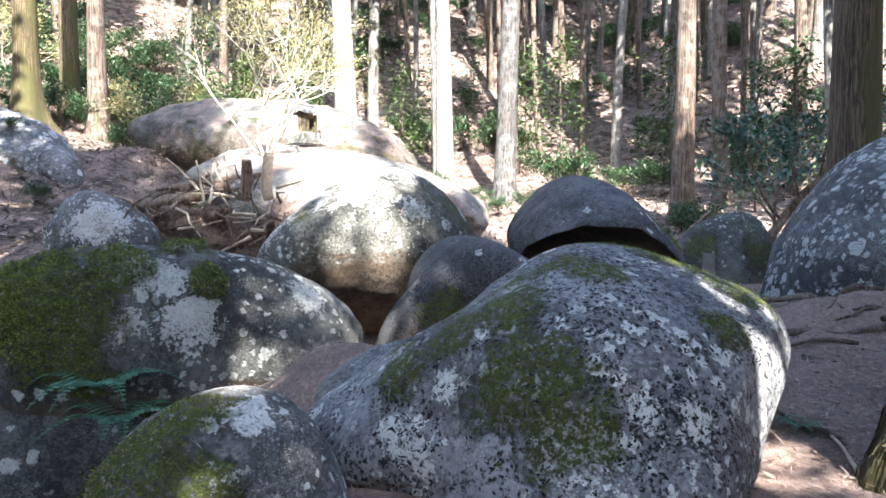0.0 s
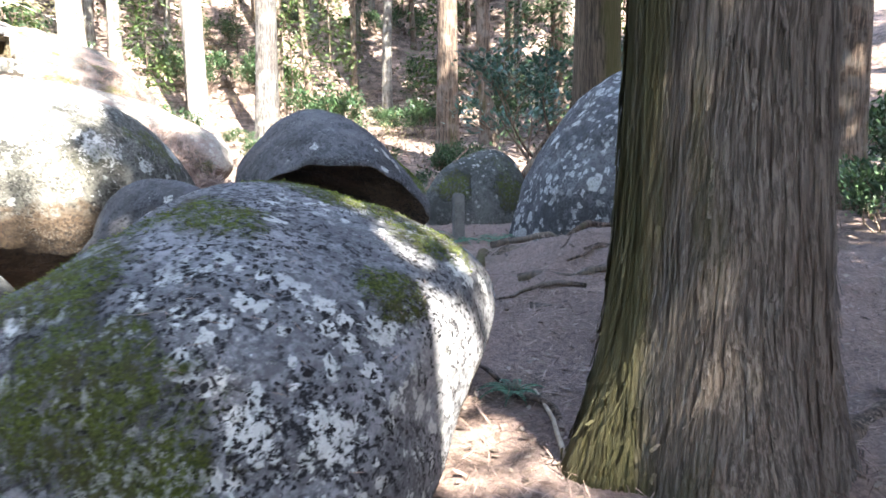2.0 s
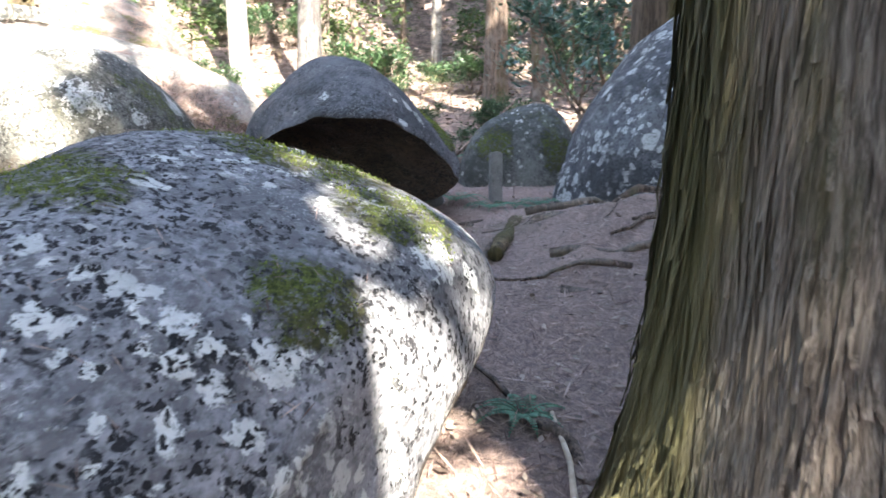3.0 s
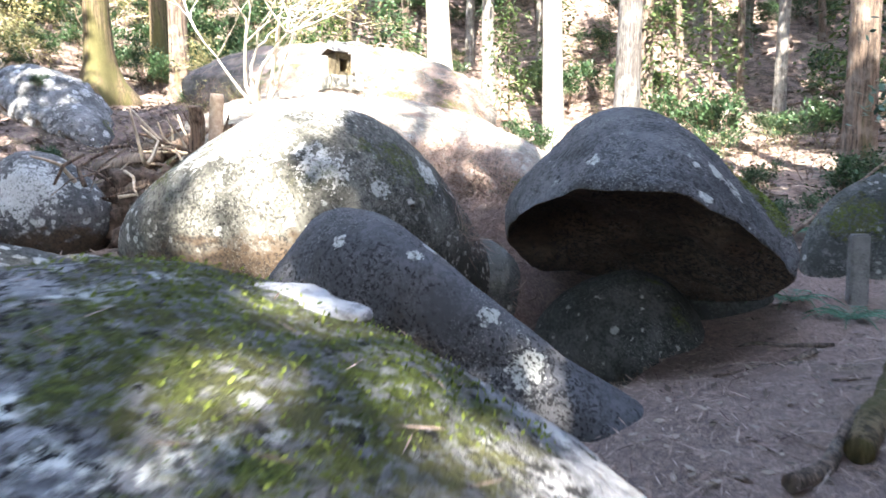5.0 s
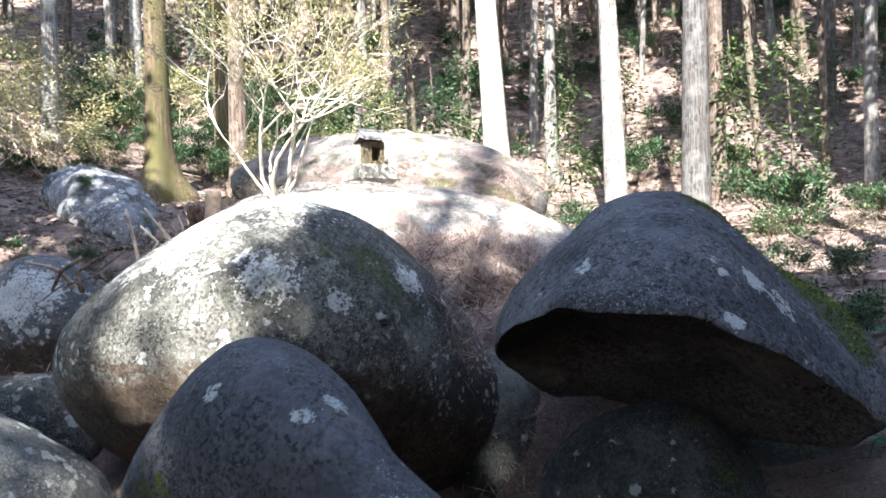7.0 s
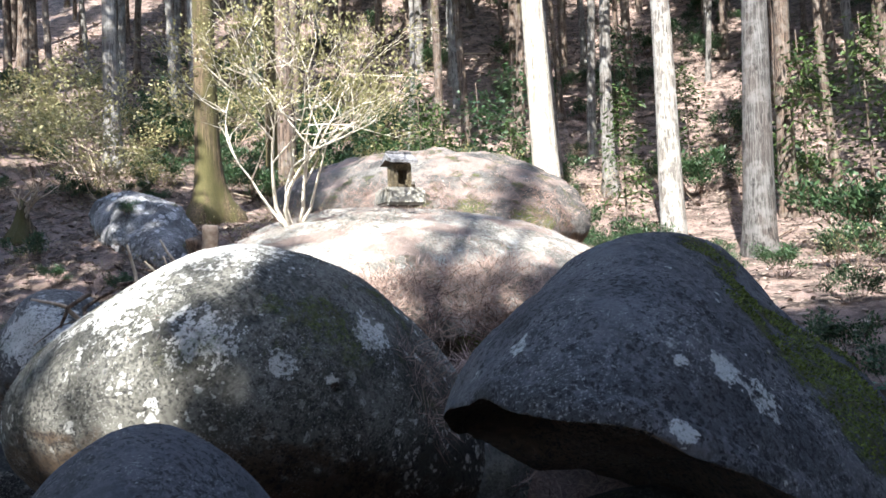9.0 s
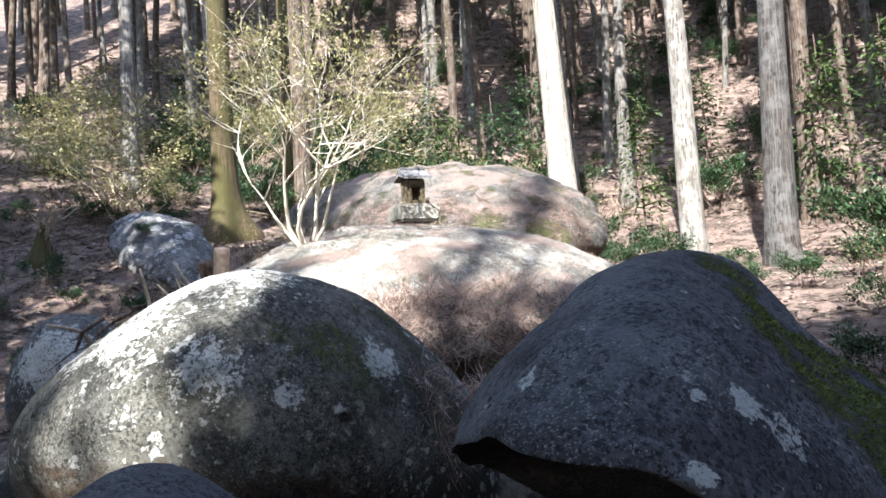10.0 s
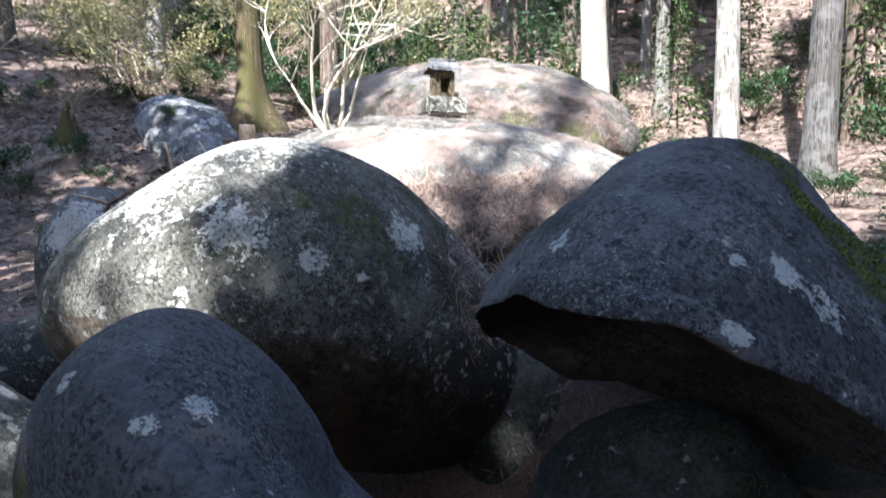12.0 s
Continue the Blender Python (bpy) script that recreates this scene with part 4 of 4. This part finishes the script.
leaning_bush()


# ---- stone shrine ----
def block(w, d, h, bevel=0.01, taper=1.0):
    bm = bmesh.new()
    bmesh.ops.create_cube(bm, size=1)
    for v in bm.verts:
        k = taper if v.co.z > 0 else 1
        v.co = Vector((v.co.x * w * k, v.co.y * d * k, (v.co.z + 0.5) * h))
    bmesh.ops.bevel(bm, geom=bm.edges[:], offset=bevel, segments=2, affect="EDGES")
    return bm


def bm_mesh(bm, name, material, smooth=False):
    me = bpy.data.meshes.new(name)
    bm.to_mesh(me)
    bm.free()
    me.materials.append(material)
    me.polygons.foreach_set("use_smooth", [smooth] * len(me.polygons))
    return me


def shrine(x, y, z, turn):
    t = thing("stone_shrine", (x, y, z), turn, "small weathered stone shrine with a gabled roof on a base", "shrine")
    part("base", bm_mesh(block(0.72, 0.54, 0.30, 0.045, 1.0), "base", STONE), t).location = (0, 0, 0)
    # the niche: back, two sides, sill and lintel
    for nm, w, d, h, at in (("back_slab", 0.32, 0.10, 0.40, (0, 0.10, 0.298)), ("side_slab", 0.08, 0.20, 0.40, (-0.12, -0.05, 0.298)), ("side_slab", 0.08, 0.20, 0.40, (0.12, -0.05, 0.298)),
                            ("lintel", 0.155, 0.195, 0.10, (0, -0.05, 0.596)), ("sill", 0.155, 0.195, 0.06, (0, -0.05, 0.299))):
        part(nm, bm_mesh(block(w, d, h, 0.008), nm, NICHE_STONE), t).location = at
    bm = bmesh.new()
    prof = ((-0.25, 0.0), (-0.25, 0.05), (0.0, 0.19), (0.25, 0.05), (0.25, 0.0), (0.0, 0.08))
    rings = [[bm.verts.new((yy, px, pz)) for px, pz in prof] for yy in (-0.24, 0.24)]
    n = len(prof)
    for i in range(n):
        bm.faces.new((rings[0][i], rings[0][(i + 1) % n], rings[1][(i + 1) % n], rings[1][i]))
    for ring, idx in ((rings[0], ((5, 0, 1, 2), (5, 2, 3, 4))), (rings[1], ((2, 1, 0, 5), (4, 3, 2, 5)))):
        for f in idx:
            bm.faces.new([ring[i] for i in f])
    bmesh.ops.recalc_face_normals(bm, faces=bm.faces[:])
    roof = part("roof", bm_mesh(bm, "roof", ROOF_STONE), t, "gabled stone roof")
    roof.location = (0, 0, 0.70)
    part("ridge", bm_mesh(block(0.46, 0.06, 0.05, 0.012), "ridge", ROOF_STONE), roof).location = (0, 0, 0.175)
    cup = Shape().tube([(0, 0, 0), (0, 0, 0.07), (0, 0, 0.10)], [0.028, 0.032, 0.03], 12)
    part("offering_cup", cup.mesh("offering_cup", STONE), t).location = (0.17, -0.19, 0.30)


shrine(-3.04, 15.83, 2.98, 52)

# flat stone lying on the front boulder
def flat_stone():
    bm = bmesh.new()
    bmesh.ops.create_icosphere(bm, subdivisions=5, radius=1)
    for v in bm.verts:
        d = v.co.copy()
        w = math.atan2(d.y, d.x)
        k = 1 + 0.16 * math.cos(3 * w + 1) + 0.08 * math.cos(5 * w)
        v.co = Vector((d.x * 0.125 * k, d.y * 0.10 * k, math.copysign(abs(d.z) ** 0.6, d.z) * 0.022 + 0.01 * d.x))
        v.co += d * noise.fractal(v.co * 14, 1, 2, 4) * 0.007
    ob = new("flat_stone", bm_mesh(bm, "flat_stone", rock_material("flat_stone_rock", (0.28, 0.28, 0.29), (0.45, 0.45, 0.46), 0.1, 0.4, seed=30), True))
    ob.matrix_world = pose(1.305, 4.70, 1.215, 4, 12, 18)
    tagged(ob, "pale flat stone lying on a mossy boulder", "stone")


flat_stone()


# grey post beside the path
def post():
    ob = new("stone_post", bm_mesh(block(0.15, 0.13, 0.64, 0.015, 0.97), "stone_post", POSTSTONE))
    ob.location = (3.88, 10.2, bumpy_floor(3.88, 10.2) - 0.05)
    tagged(ob, "squared grey stone post beside the path", "post")


post()


# ---- dead wood, roots and ferns ----
def log(name, points, radius, material, label, category="log", group="", taper=0.4, sides=12, wiggle=0.0):
    s = Shape()
    pts = [Vector(p) for p in points]
    full = []
    for a, b in zip(pts, pts[1:]):
        full += [a.lerp(b, k / 5) for k in range(5)]
    full.append(pts[-1])
    n = len(full) - 1
    full = [p + Vector((noise.noise(p * 3), noise.noise(p * 3 + Vector((9, 0, 0))), noise.noise(p * 3 + Vector((0, 9, 0))))) * (radius * 0.5 + wiggle) for p in full]
    s.tube(full, [radius * (1 - taper * i / n) * (1 + 0.2 * noise.noise(p * 6)) for i, p in enumerate(full)], sides)
    at = full[0]
    s.v = [q - at for q in s.v]
    ob = new(name, s.mesh(name, material))
    ob.location = at
    return tagged(ob, label, category, group)


def on_floor(pts, lift):
    return [(x, y, bumpy_floor(x, y) + lift) for x, y in pts]


def dead_pile():
    rnd = random.Random(31)
    log("log", [(-5.4, 12.4, 1.55), (-4.5, 12.2, 1.75), (-3.7, 12.0, 1.95)], 0.14, DEADWOOD, "rotten log lying on a pile of roots", group="dead wood pile")
    log("log", [(-5.2, 11.9, 1.25), (-4.3, 11.7, 1.35), (-3.5, 11.6, 1.55)], 0.11, DEADWOOD, "rotten log lying on a pile of roots", group="dead wood pile")
    log("log", [(-5.0, 12.8, 1.9), (-4.0, 12.6, 2.05), (-3.2, 12.3, 2.15)], 0.10, DEADWOOD, "barkless log bleached by the sun", group="dead wood pile")
    log("stump", [(-2.83, 11.28, 1.7), (-2.82, 11.27, 2.1), (-2.80, 11.25, 2.44)], 0.085, CUTWOOD, "short sawn stump standing in dead roots", "stump", taper=0.05)
    log("stump", [(-3.25, 11.5, 1.7), (-3.22, 11.45, 2.1), (-3.2, 11.4, 2.36)], 0.10, DEADWOOD, "broken hollow stump among roots", "stump", taper=0.1)
    for i in range(85):
        a = Vector((rnd.uniform(-4.9, -2.5), rnd.uniform(11.1, 12.6), rnd.uniform(1.1, 1.95)))
        pts = [a]
        w = Vector((rnd.gauss(0, 0.7), rnd.gauss(0, 0.5), rnd.gauss(0.15, 0.4))).normalized()
        for k in range(3):
            w = (w + Vector((rnd.gauss(0, 0.5), rnd.gauss(0, 0.5), rnd.gauss(-0.05, 0.35)))).normalized()
            pts.append(pts[-1] + w * rnd.uniform(0.15, 0.35))
        log("root", pts, rnd.uniform(0.010, 0.034), DEADWOOD if i % 2 else TWIG, "twisted dead root in a pile", "root", "dead wood pile", 0.6, 7)
    # rotten mass that carries the roots
    bm = bmesh.new()
    bmesh.ops.create_icosphere(bm, subdivisions=5, radius=1)
    for v in bm.verts:
        d = v.co.copy()
        v.co = Vector((d.x * 1.1, d.y * 0.65, d.z * 0.75)) + d * noise.fractal(d * 3, 0.8, 2.2, 5) * 0.28
    ob = new("root_mass", bm_mesh(bm, "root_mass", plain_material("rotten_wood", (0.030, 0.021, 0.017), (0.16, 0.115, 0.09), 16, 0.95, depth=0.03), True))
    ob.location = (-4.1, 12.1, 0.8)
    tagged(ob, "crumbling brown mass of a rotten root plate", "dead wood")


dead_pile()

for pts, r in ((((3.1, 6.3), (3.7, 5.9), (4.6, 5.9), (5.4, 5.7)), 0.042), (((2.9, 5.6), (3.5, 5.5), (4.2, 5.2), (5.0, 5.2)), 0.05), (((3.2, 7.2), (3.9, 6.8), (4.6, 7.0), (5.4, 6.6)), 0.045),
               (((2.35, 3.6), (2.3, 4.2), (2.2, 4.9)), 0.03), (((3.0, 3.9), (3.3, 4.7), (3.9, 5.2)), 0.06), (((2.5, 6.2), (2.9, 6.7), (3.0, 7.3)), 0.035), (((3.3, 3.2), (4.2, 3.6), (5.2, 3.5)), 0.06),
               (((3.5, 7.9), (4.2, 7.7), (5.0, 8.0)), 0.04)):
    log("root", on_floor(pts, 0.008), r, BARK_BROWN, "bare tree root crossing the path", "root", "roots across the path", 0.7, 10, 0.10)
log("log", on_floor(((2.75, 6.4), (2.95, 6.8), (3.2, 7.4), (3.6, 8.3)), 0.045), 0.055, BARK_GOLD, "short mossy log half sunk in the path", "log", "", 0.2)
log("branch", on_floor(((2.15, 3.55), (2.27, 3.9), (2.36, 4.3)), 0.02), 0.014, TWIG, "thin fallen branch on the path", "branch")
log("branch", [(3.3, 11.6, 0.45), (4.2, 12.5, 1.0), (5.2, 13.6, 1.55)], 0.03, DEADWOOD, "dead branch leaning on a boulder", "branch")
log("stump", on_floor(((6.1, 15.6), (6.1, 15.6)), -0.2)[:1] + [(6.1, 15.6, floor_at(6.1, 15.6) + 0.5)], 0.2, DEADWOOD, "dark rotten stump in the litter", "stump", taper=0.1)


def fern(x, y, z, label, scale=1.0, fronds=9, seed=0, material=FERN):
    t = thing("fern", (x, y, z), seed * 40, label, "fern", "ferns")
    rnd = random.Random(seed)
    for i in range(fronds):
        s = Shape()
        w = 2 * math.pi * i / fronds + rnd.uniform(-0.3, 0.3)
        out = Vector((math.cos(w), math.sin(w), 0))
        side = Vector((-out.y, out.x, 0))
        pts = []
        for k in range(15):
            u = k / 14
            p = out * (0.36 * u * scale) + Vector((0, 0, (0.30 * u - 0.30 * u * u) * scale))
            pts.append(p)
            if k > 1:
                for sgn in (-1, 1):
                    s.leaf(p, (side * sgn + out * 0.45 + Vector((0, 0, -0.15))).normalized(), Vector((0, 0, 1)), 0.10 * scale * (1.05 - u), 0.030 * scale)
        s.tube(pts, [0.003 * scale] * 15, 4, False)
        part("frond", s.mesh("frond", material, False), t)
    return t


for i, (x, y, sc) in enumerate(((4.35, 9.9, 1.0), (4.0, 9.2, 0.8), (3.55, 9.3, 0.9), (3.3, 9.9, 1.1), (2.25, 4.35, 0.55), (3.7, 9.7, 1.0), (4.6, 13.0, 1.4), (5.3, 13.4, 1.5), (4.2, 13.8, 1.3), (3.3, 13.6, 1.2), (5.8, 14.6, 1.6))):
    fern(x, y, bumpy_floor(x, y), "green fern growing by the path", sc, 9, i)
fern(-2.95, 5.96, -0.02, "blue-green fern rooted on the boulder's face", 1.9, 8, 8)
fern(-2.8, 5.93, -0.3, "blue-green fern rooted on the boulder's face", 1.7, 8, 9)


# ---- litter ----
def litter(name, label, n, box, size, thin, material, seed, lift=0.008, wild=0.25, keep=None):
    rnd = random.Random(seed)
    s = Shape()
    for _ in range(n):
        x, y = rnd.uniform(box[0], box[1]), rnd.uniform(box[2], box[3])
        if keep and not keep(x, y):
            continue
        z = bumpy_floor(x, y) + lift * rnd.uniform(0.6, 1.6)
        w = rnd.uniform(0, 6.283)
        way = Vector((math.cos(w), math.sin(w), rnd.gauss(0, wild))).normalized()
        nor = Vector((rnd.gauss(0, wild), rnd.gauss(0, wild), 1)).normalized()
        k = size * rnd.uniform(0.5, 1.5)
        s.leaf(Vector((x, y, z)), way, nor, k, k * thin)
    tagged(new(name, s.mesh(name, material, False)), label, "litter", kind="stuff")


litter("needle_litter", "reddish cedar needles strewn over the path", 20000, (-1.5, 7, 1.5, 13), 0.10, 0.07, NEEDLE, 1)
litter("leaf_litter", "small dead leaves and bark scraps on the path", 7000, (0.5, 7, 1.5, 13), 0.05, 0.5, DRYLEAF, 5)
litter("straw_litter", "heap of dry reddish straw between the boulders", 9000, (-0.6, 1.7, 10.2, 13.0), 0.22, 0.035, NEEDLE, 7, 0.03, 0.5)
litter("needle_litter", "dry needles in the hollow between mossy boulders", 5000, (-2.2, 0.3, 4.2, 7.0), 0.07, 0.06, NEEDLE, 12, 0.012, 0.2)
litter("needle_litter", "reddish needles trodden into the path", 9000, (1.8, 5.6, 2.4, 9.0), 0.08, 0.05, NEEDLE, 13, 0.012, 0.2)
litter("twig_litter", "dark twigs scattered over the path", 1200, (0.5, 7, 1.5, 13), 0.22, 0.05, DEADWOOD, 6, 0.012, 0.08)
litter("leaf_litter", "pale dead leaves on the forest floor", 26000, (-24, 16, 12, 34), 0.16, 0.45, DRYLEAF, 2, 0.02)
litter("straw_litter", "dry straw and cedar sprays on the bank", 9000, (-17, -3.5, 9.5, 22), 0.26, 0.05, NEEDLE, 31, 0.03, 0.4)
litter("leaf_litter", "brown leaves in drifts on the bank", 7000, (-17, -3.5, 9.5, 22), 0.10, 0.5, DRYLEAF, 32, 0.02, 0.4)
litter("twig_litter", "dark twigs and fallen sprays on the bank", 2600, (-18, -3.5, 9.5, 24), 0.45, 0.03, DEADWOOD, 33, 0.03, 0.25)
litter("leaf_litter", "pale dead leaves on the hillside", 22000, (-40, 30, 30, 70), 0.30, 0.4, DRYLEAF, 3, 0.04)


def strew(rock, name, label, n, size, thin, material, seed, steep=0.35, stand=0.15, part_of=None):
    """Needles or leaves lying on a rock."""
    rnd, s = random.Random(seed), Shape()
    faces = [f for f in rock.data.polygons if f.normal.z > steep and (part_of is None or part_of(f.center + rock.location))]
    for _ in range(n):
        f = rnd.choice(faces)
        if noise.noise((f.center + rock.location) * 0.9 + Vector((seed, 0, 0))) < rnd.uniform(-0.5, 0.3):
            continue
        a = f.normal.orthogonal().normalized()
        c = f.normal.cross(a)
        w = rnd.uniform(0, 6.283)
        way = (a * math.cos(w) + c * math.sin(w) + f.normal * abs(rnd.gauss(0, stand))).normalized()
        nor = (f.normal + Vector((rnd.gauss(0, 0.3), rnd.gauss(0, 0.3), 0))).normalized()
        k = size * rnd.uniform(0.5, 1.5)
        spot = Vector((rnd.gauss(0, 1), rnd.gauss(0, 1), 0)) * math.sqrt(f.area) * 0.4
        spot -= f.normal * spot.dot(f.normal)
        s.leaf(rock.location + f.center + spot + f.normal * 0.006, way, nor, k, k * thin)
    tagged(new(name, s.mesh(name, material, False)), label, "litter", kind="stuff")


strew(SLAB, "needle_litter", "reddish needles and straw on the sunlit slab", 16000, 0.10, 0.045, NEEDLE, 21, 0.1, 0.3)
strew(SLAB, "straw_litter", "reddish brown straw clinging to the slab's foot", 8000, 0.20, 0.035, NEEDLE, 27, -0.3, 0.45, lambda c: c.y < 13.6 and c.x > -3.0 and c.z < 1.95 - 0.12 * abs(c.x + 0.4))
strew(BACK_SLAB, "straw_litter", "brown straw and moss along the back slab's edge", 4000, 0.18, 0.04, STRAW, 28, -0.2, 0.4, lambda c: c.y < 18.2 and c.z < 3.6)
strew(BACK_SLAB, "needle_litter", "reddish needles on the back slab", 12000, 0.11, 0.05, NEEDLE, 22, 0.4, 0.12)
strew(ROUND, "straw_litter", "reddish straw caught between the round and cap boulders", 1500, 0.18, 0.03, NEEDLE, 29, -0.1, 0.45, lambda c: c.x > 0.3 and c.y > 9.7 and 0.75 < c.z < 1.6)
strew(FRONT, "needle_litter", "few dry needles on the front boulder", 500, 0.05, 0.05, NEEDLE, 23, 0.5, 0.1)
strew(LOW, "needle_litter", "dry needles on the low boulder", 250, 0.05, 0.05, NEEDLE, 24, 0.4, 0.1)
strew(ROUND, "needle_litter", "few dry needles on the round boulder", 500, 0.06, 0.05, NEEDLE, 25, 0.4, 0.1)


def fallen_branches():
    rnd = random.Random(91)
    for i in range(46):
        x, y = rnd.uniform(-26, 14), rnd.uniform(20, 46)
        if -9.5 < x < 0.5 and y < 23:
            continue
        w, n = rnd.uniform(0, 6.283), rnd.uniform(0.8, 2.6)
        pts = on_floor([(x + math.cos(w) * n * k / 3, y + math.sin(w) * n * k / 3) for k in range(4)], 0.06)
        log("branch", pts, rnd.uniform(0.02, 0.06), DEADWOOD if i % 3 else TWIG, "dead branch fallen on the slope", "branch", "fallen branches", 0.6, 7)


fallen_branches()


# shoots and dry twigs round the shrub, the dead wood and the slope rocks
for i, (x, y, z, sc) in enumerate(((-4.1, 13.5, 2.2, 0.75), (-4.6, 13.9, 2.0, 0.7), (-3.9, 14.2, 2.5, 0.6), (-5.0, 13.0, 1.5, 0.7), (-7.6, 14.6, None, 0.7), (-9.0, 14.6, None, 0.6), (-11.4, 14.2, None, 0.8), (-12.4, 17.2, None, 0.8),
                                   (-7.2, 17.4, None, 0.7), (-8.2, 19.0, None, 0.8), (-14.6, 15.0, None, 0.8), (-16.4, 18.4, None, 0.9), (0.6, 12.4, None, 0.35), (-6.6, 12.8, None, 0.5))):
    bush(DRYBUSH[i % 2], x, y, "tangle of dry bare twigs", "bush", sc, i * 51, z, "dry thickets")


# small plant on the whitened boulder, and a mossy stump with dead limbs on the bank
bush(EVERGREEN[1], -9.75, 16.0, "small green plant rooted on a whitened boulder", "plant", 0.30, 40, 3.30, category="plant")


def dead_stump(x, y):
    rnd = random.Random(63)
    z = bumpy_floor(x, y)
    t = thing("stump", (x, y, z), 0, "mossy broken stump with bleached dead limbs", "stump")
    part("trunk", trunk_shape(0.42, 0.95, (0.06, 0), 0.02, 0.9, 20, 10, 0.03, 61, 4).mesh("trunk", BARK_GOLD), t)
    for k in range(7):
        w = rnd.uniform(-0.9, 1.2)
        s, tips = Shape(), []
        limb(s, Vector((0, 0, rnd.uniform(0.4, 0.95))), Vector((math.cos(w), math.sin(w) * 0.6, rnd.uniform(0.1, 0.9))).normalized(), rnd.uniform(0.5, 0.9), 0.035, rnd, 1, tips, 0.5, 0.1)
        part("limb", s.mesh("limb", TWIG), t)


dead_stump(-13.2, 15.9)
rnd_under = random.Random(83)
for i in range(34):
    x, y = rnd_under.uniform(-21, -7.5), rnd_under.uniform(23, 34)
    bush(EVERGREEN[i % 3], x, y, "dark green evergreen bush on the hillside", "bush", rnd_under.uniform(0.9, 1.7), rnd_under.uniform(0, 360), group="evergreen bushes of the wood")


# low growth and dead sprays on the bank
rnd_bank = random.Random(58)
for i in range(26):
    x, y = rnd_bank.uniform(-17, -7.2), rnd_bank.uniform(11.5, 22)
    if abs(x + 10.1) < 2.2 and abs(y - 16.7) < 1.6 or abs(x + 12.3) < 1.0 and abs(y - 20.9) < 1.2:
        continue
    if i % 3:
        bush(DRYBUSH[i % 2], x, y, "tangle of dry bare twigs", "bush", rnd_bank.uniform(0.35, 0.75), rnd_bank.uniform(0, 360), group="dry thickets")
    else:
        bush(EVERGREEN[i % 2], x, y, "low green bush in the litter", "bush", rnd_bank.uniform(0.25, 0.45), rnd_bank.uniform(0, 360), group="evergreen bushes of the wood")


# young cedars in the understorey
YOUNG_CROWNS = [crown_shape(0.6, 5.0, 1.3, 140 + i, 60, 14, 0.20).mesh("crown", GREEN_LEAF if i else CEDAR_LEAF, False) for i in range(2)]
YOUNG_TRUNK = trunk_shape(0.09, 5.2, (0.15, 0), 0.05, 0.2, 7, 8, seed=50).mesh("trunk", BARK_BROWN)
rnd_young = random.Random(66)
for x, y in ((-7.4, 26.4), (-5.2, 27.2), (-6.2, 30.5), (-1.6, 27.0), (-9.8, 29.0), (-0.4, 33.5), (3.4, 28.5), (5.2, 31.0), (8.6, 26.5), (9.6, 21.5), (-14.5, 28.5), (-17.5, 30.0), (-20.5, 27.0), (-12.0, 33.0), (1.6, 36.0), (7.4, 36.0), (-4.0, 38.0), (10.5, 17.5), (12.0, 24.0), (-8.6, 24.2), (-6.6, 23.6), (-4.9, 24.0), (-7.6, 22.9)):
    t = thing("young_cedar", (x, y, floor_at(x, y)), rnd_young.uniform(0, 360), "slender young cedar with drooping green sprays", "tree", "young cedars")
    k = rnd_young.uniform(0.6, 1.15)
    part("trunk", YOUNG_TRUNK, t).scale = (k, k, k)
    part("crown", YOUNG_CROWNS[rnd_young.randrange(2)], t).scale = (k, k, k)


# thin surface roots on the bank beside the path
rnd_root = random.Random(44)
for _ in range(22):
    x, y, w = rnd_root.uniform(2.9, 5.6), rnd_root.uniform(4.6, 8.8), rnd_root.uniform(-0.9, 0.9) + (3.14 if rnd_root.random() < 0.5 else 0)
    n = rnd_root.uniform(0.4, 1.1)
    log("root", on_floor([(x + math.cos(w) * n * k / 3, y + math.sin(w) * n * k / 3 + 0.06 * math.sin(2.2 * k)) for k in range(4)], 0.006), rnd_root.uniform(0.010, 0.026), BARK_BROWN, "thin bare root on the bank", "root", "roots across the path", 0.6, 7, 0.04)
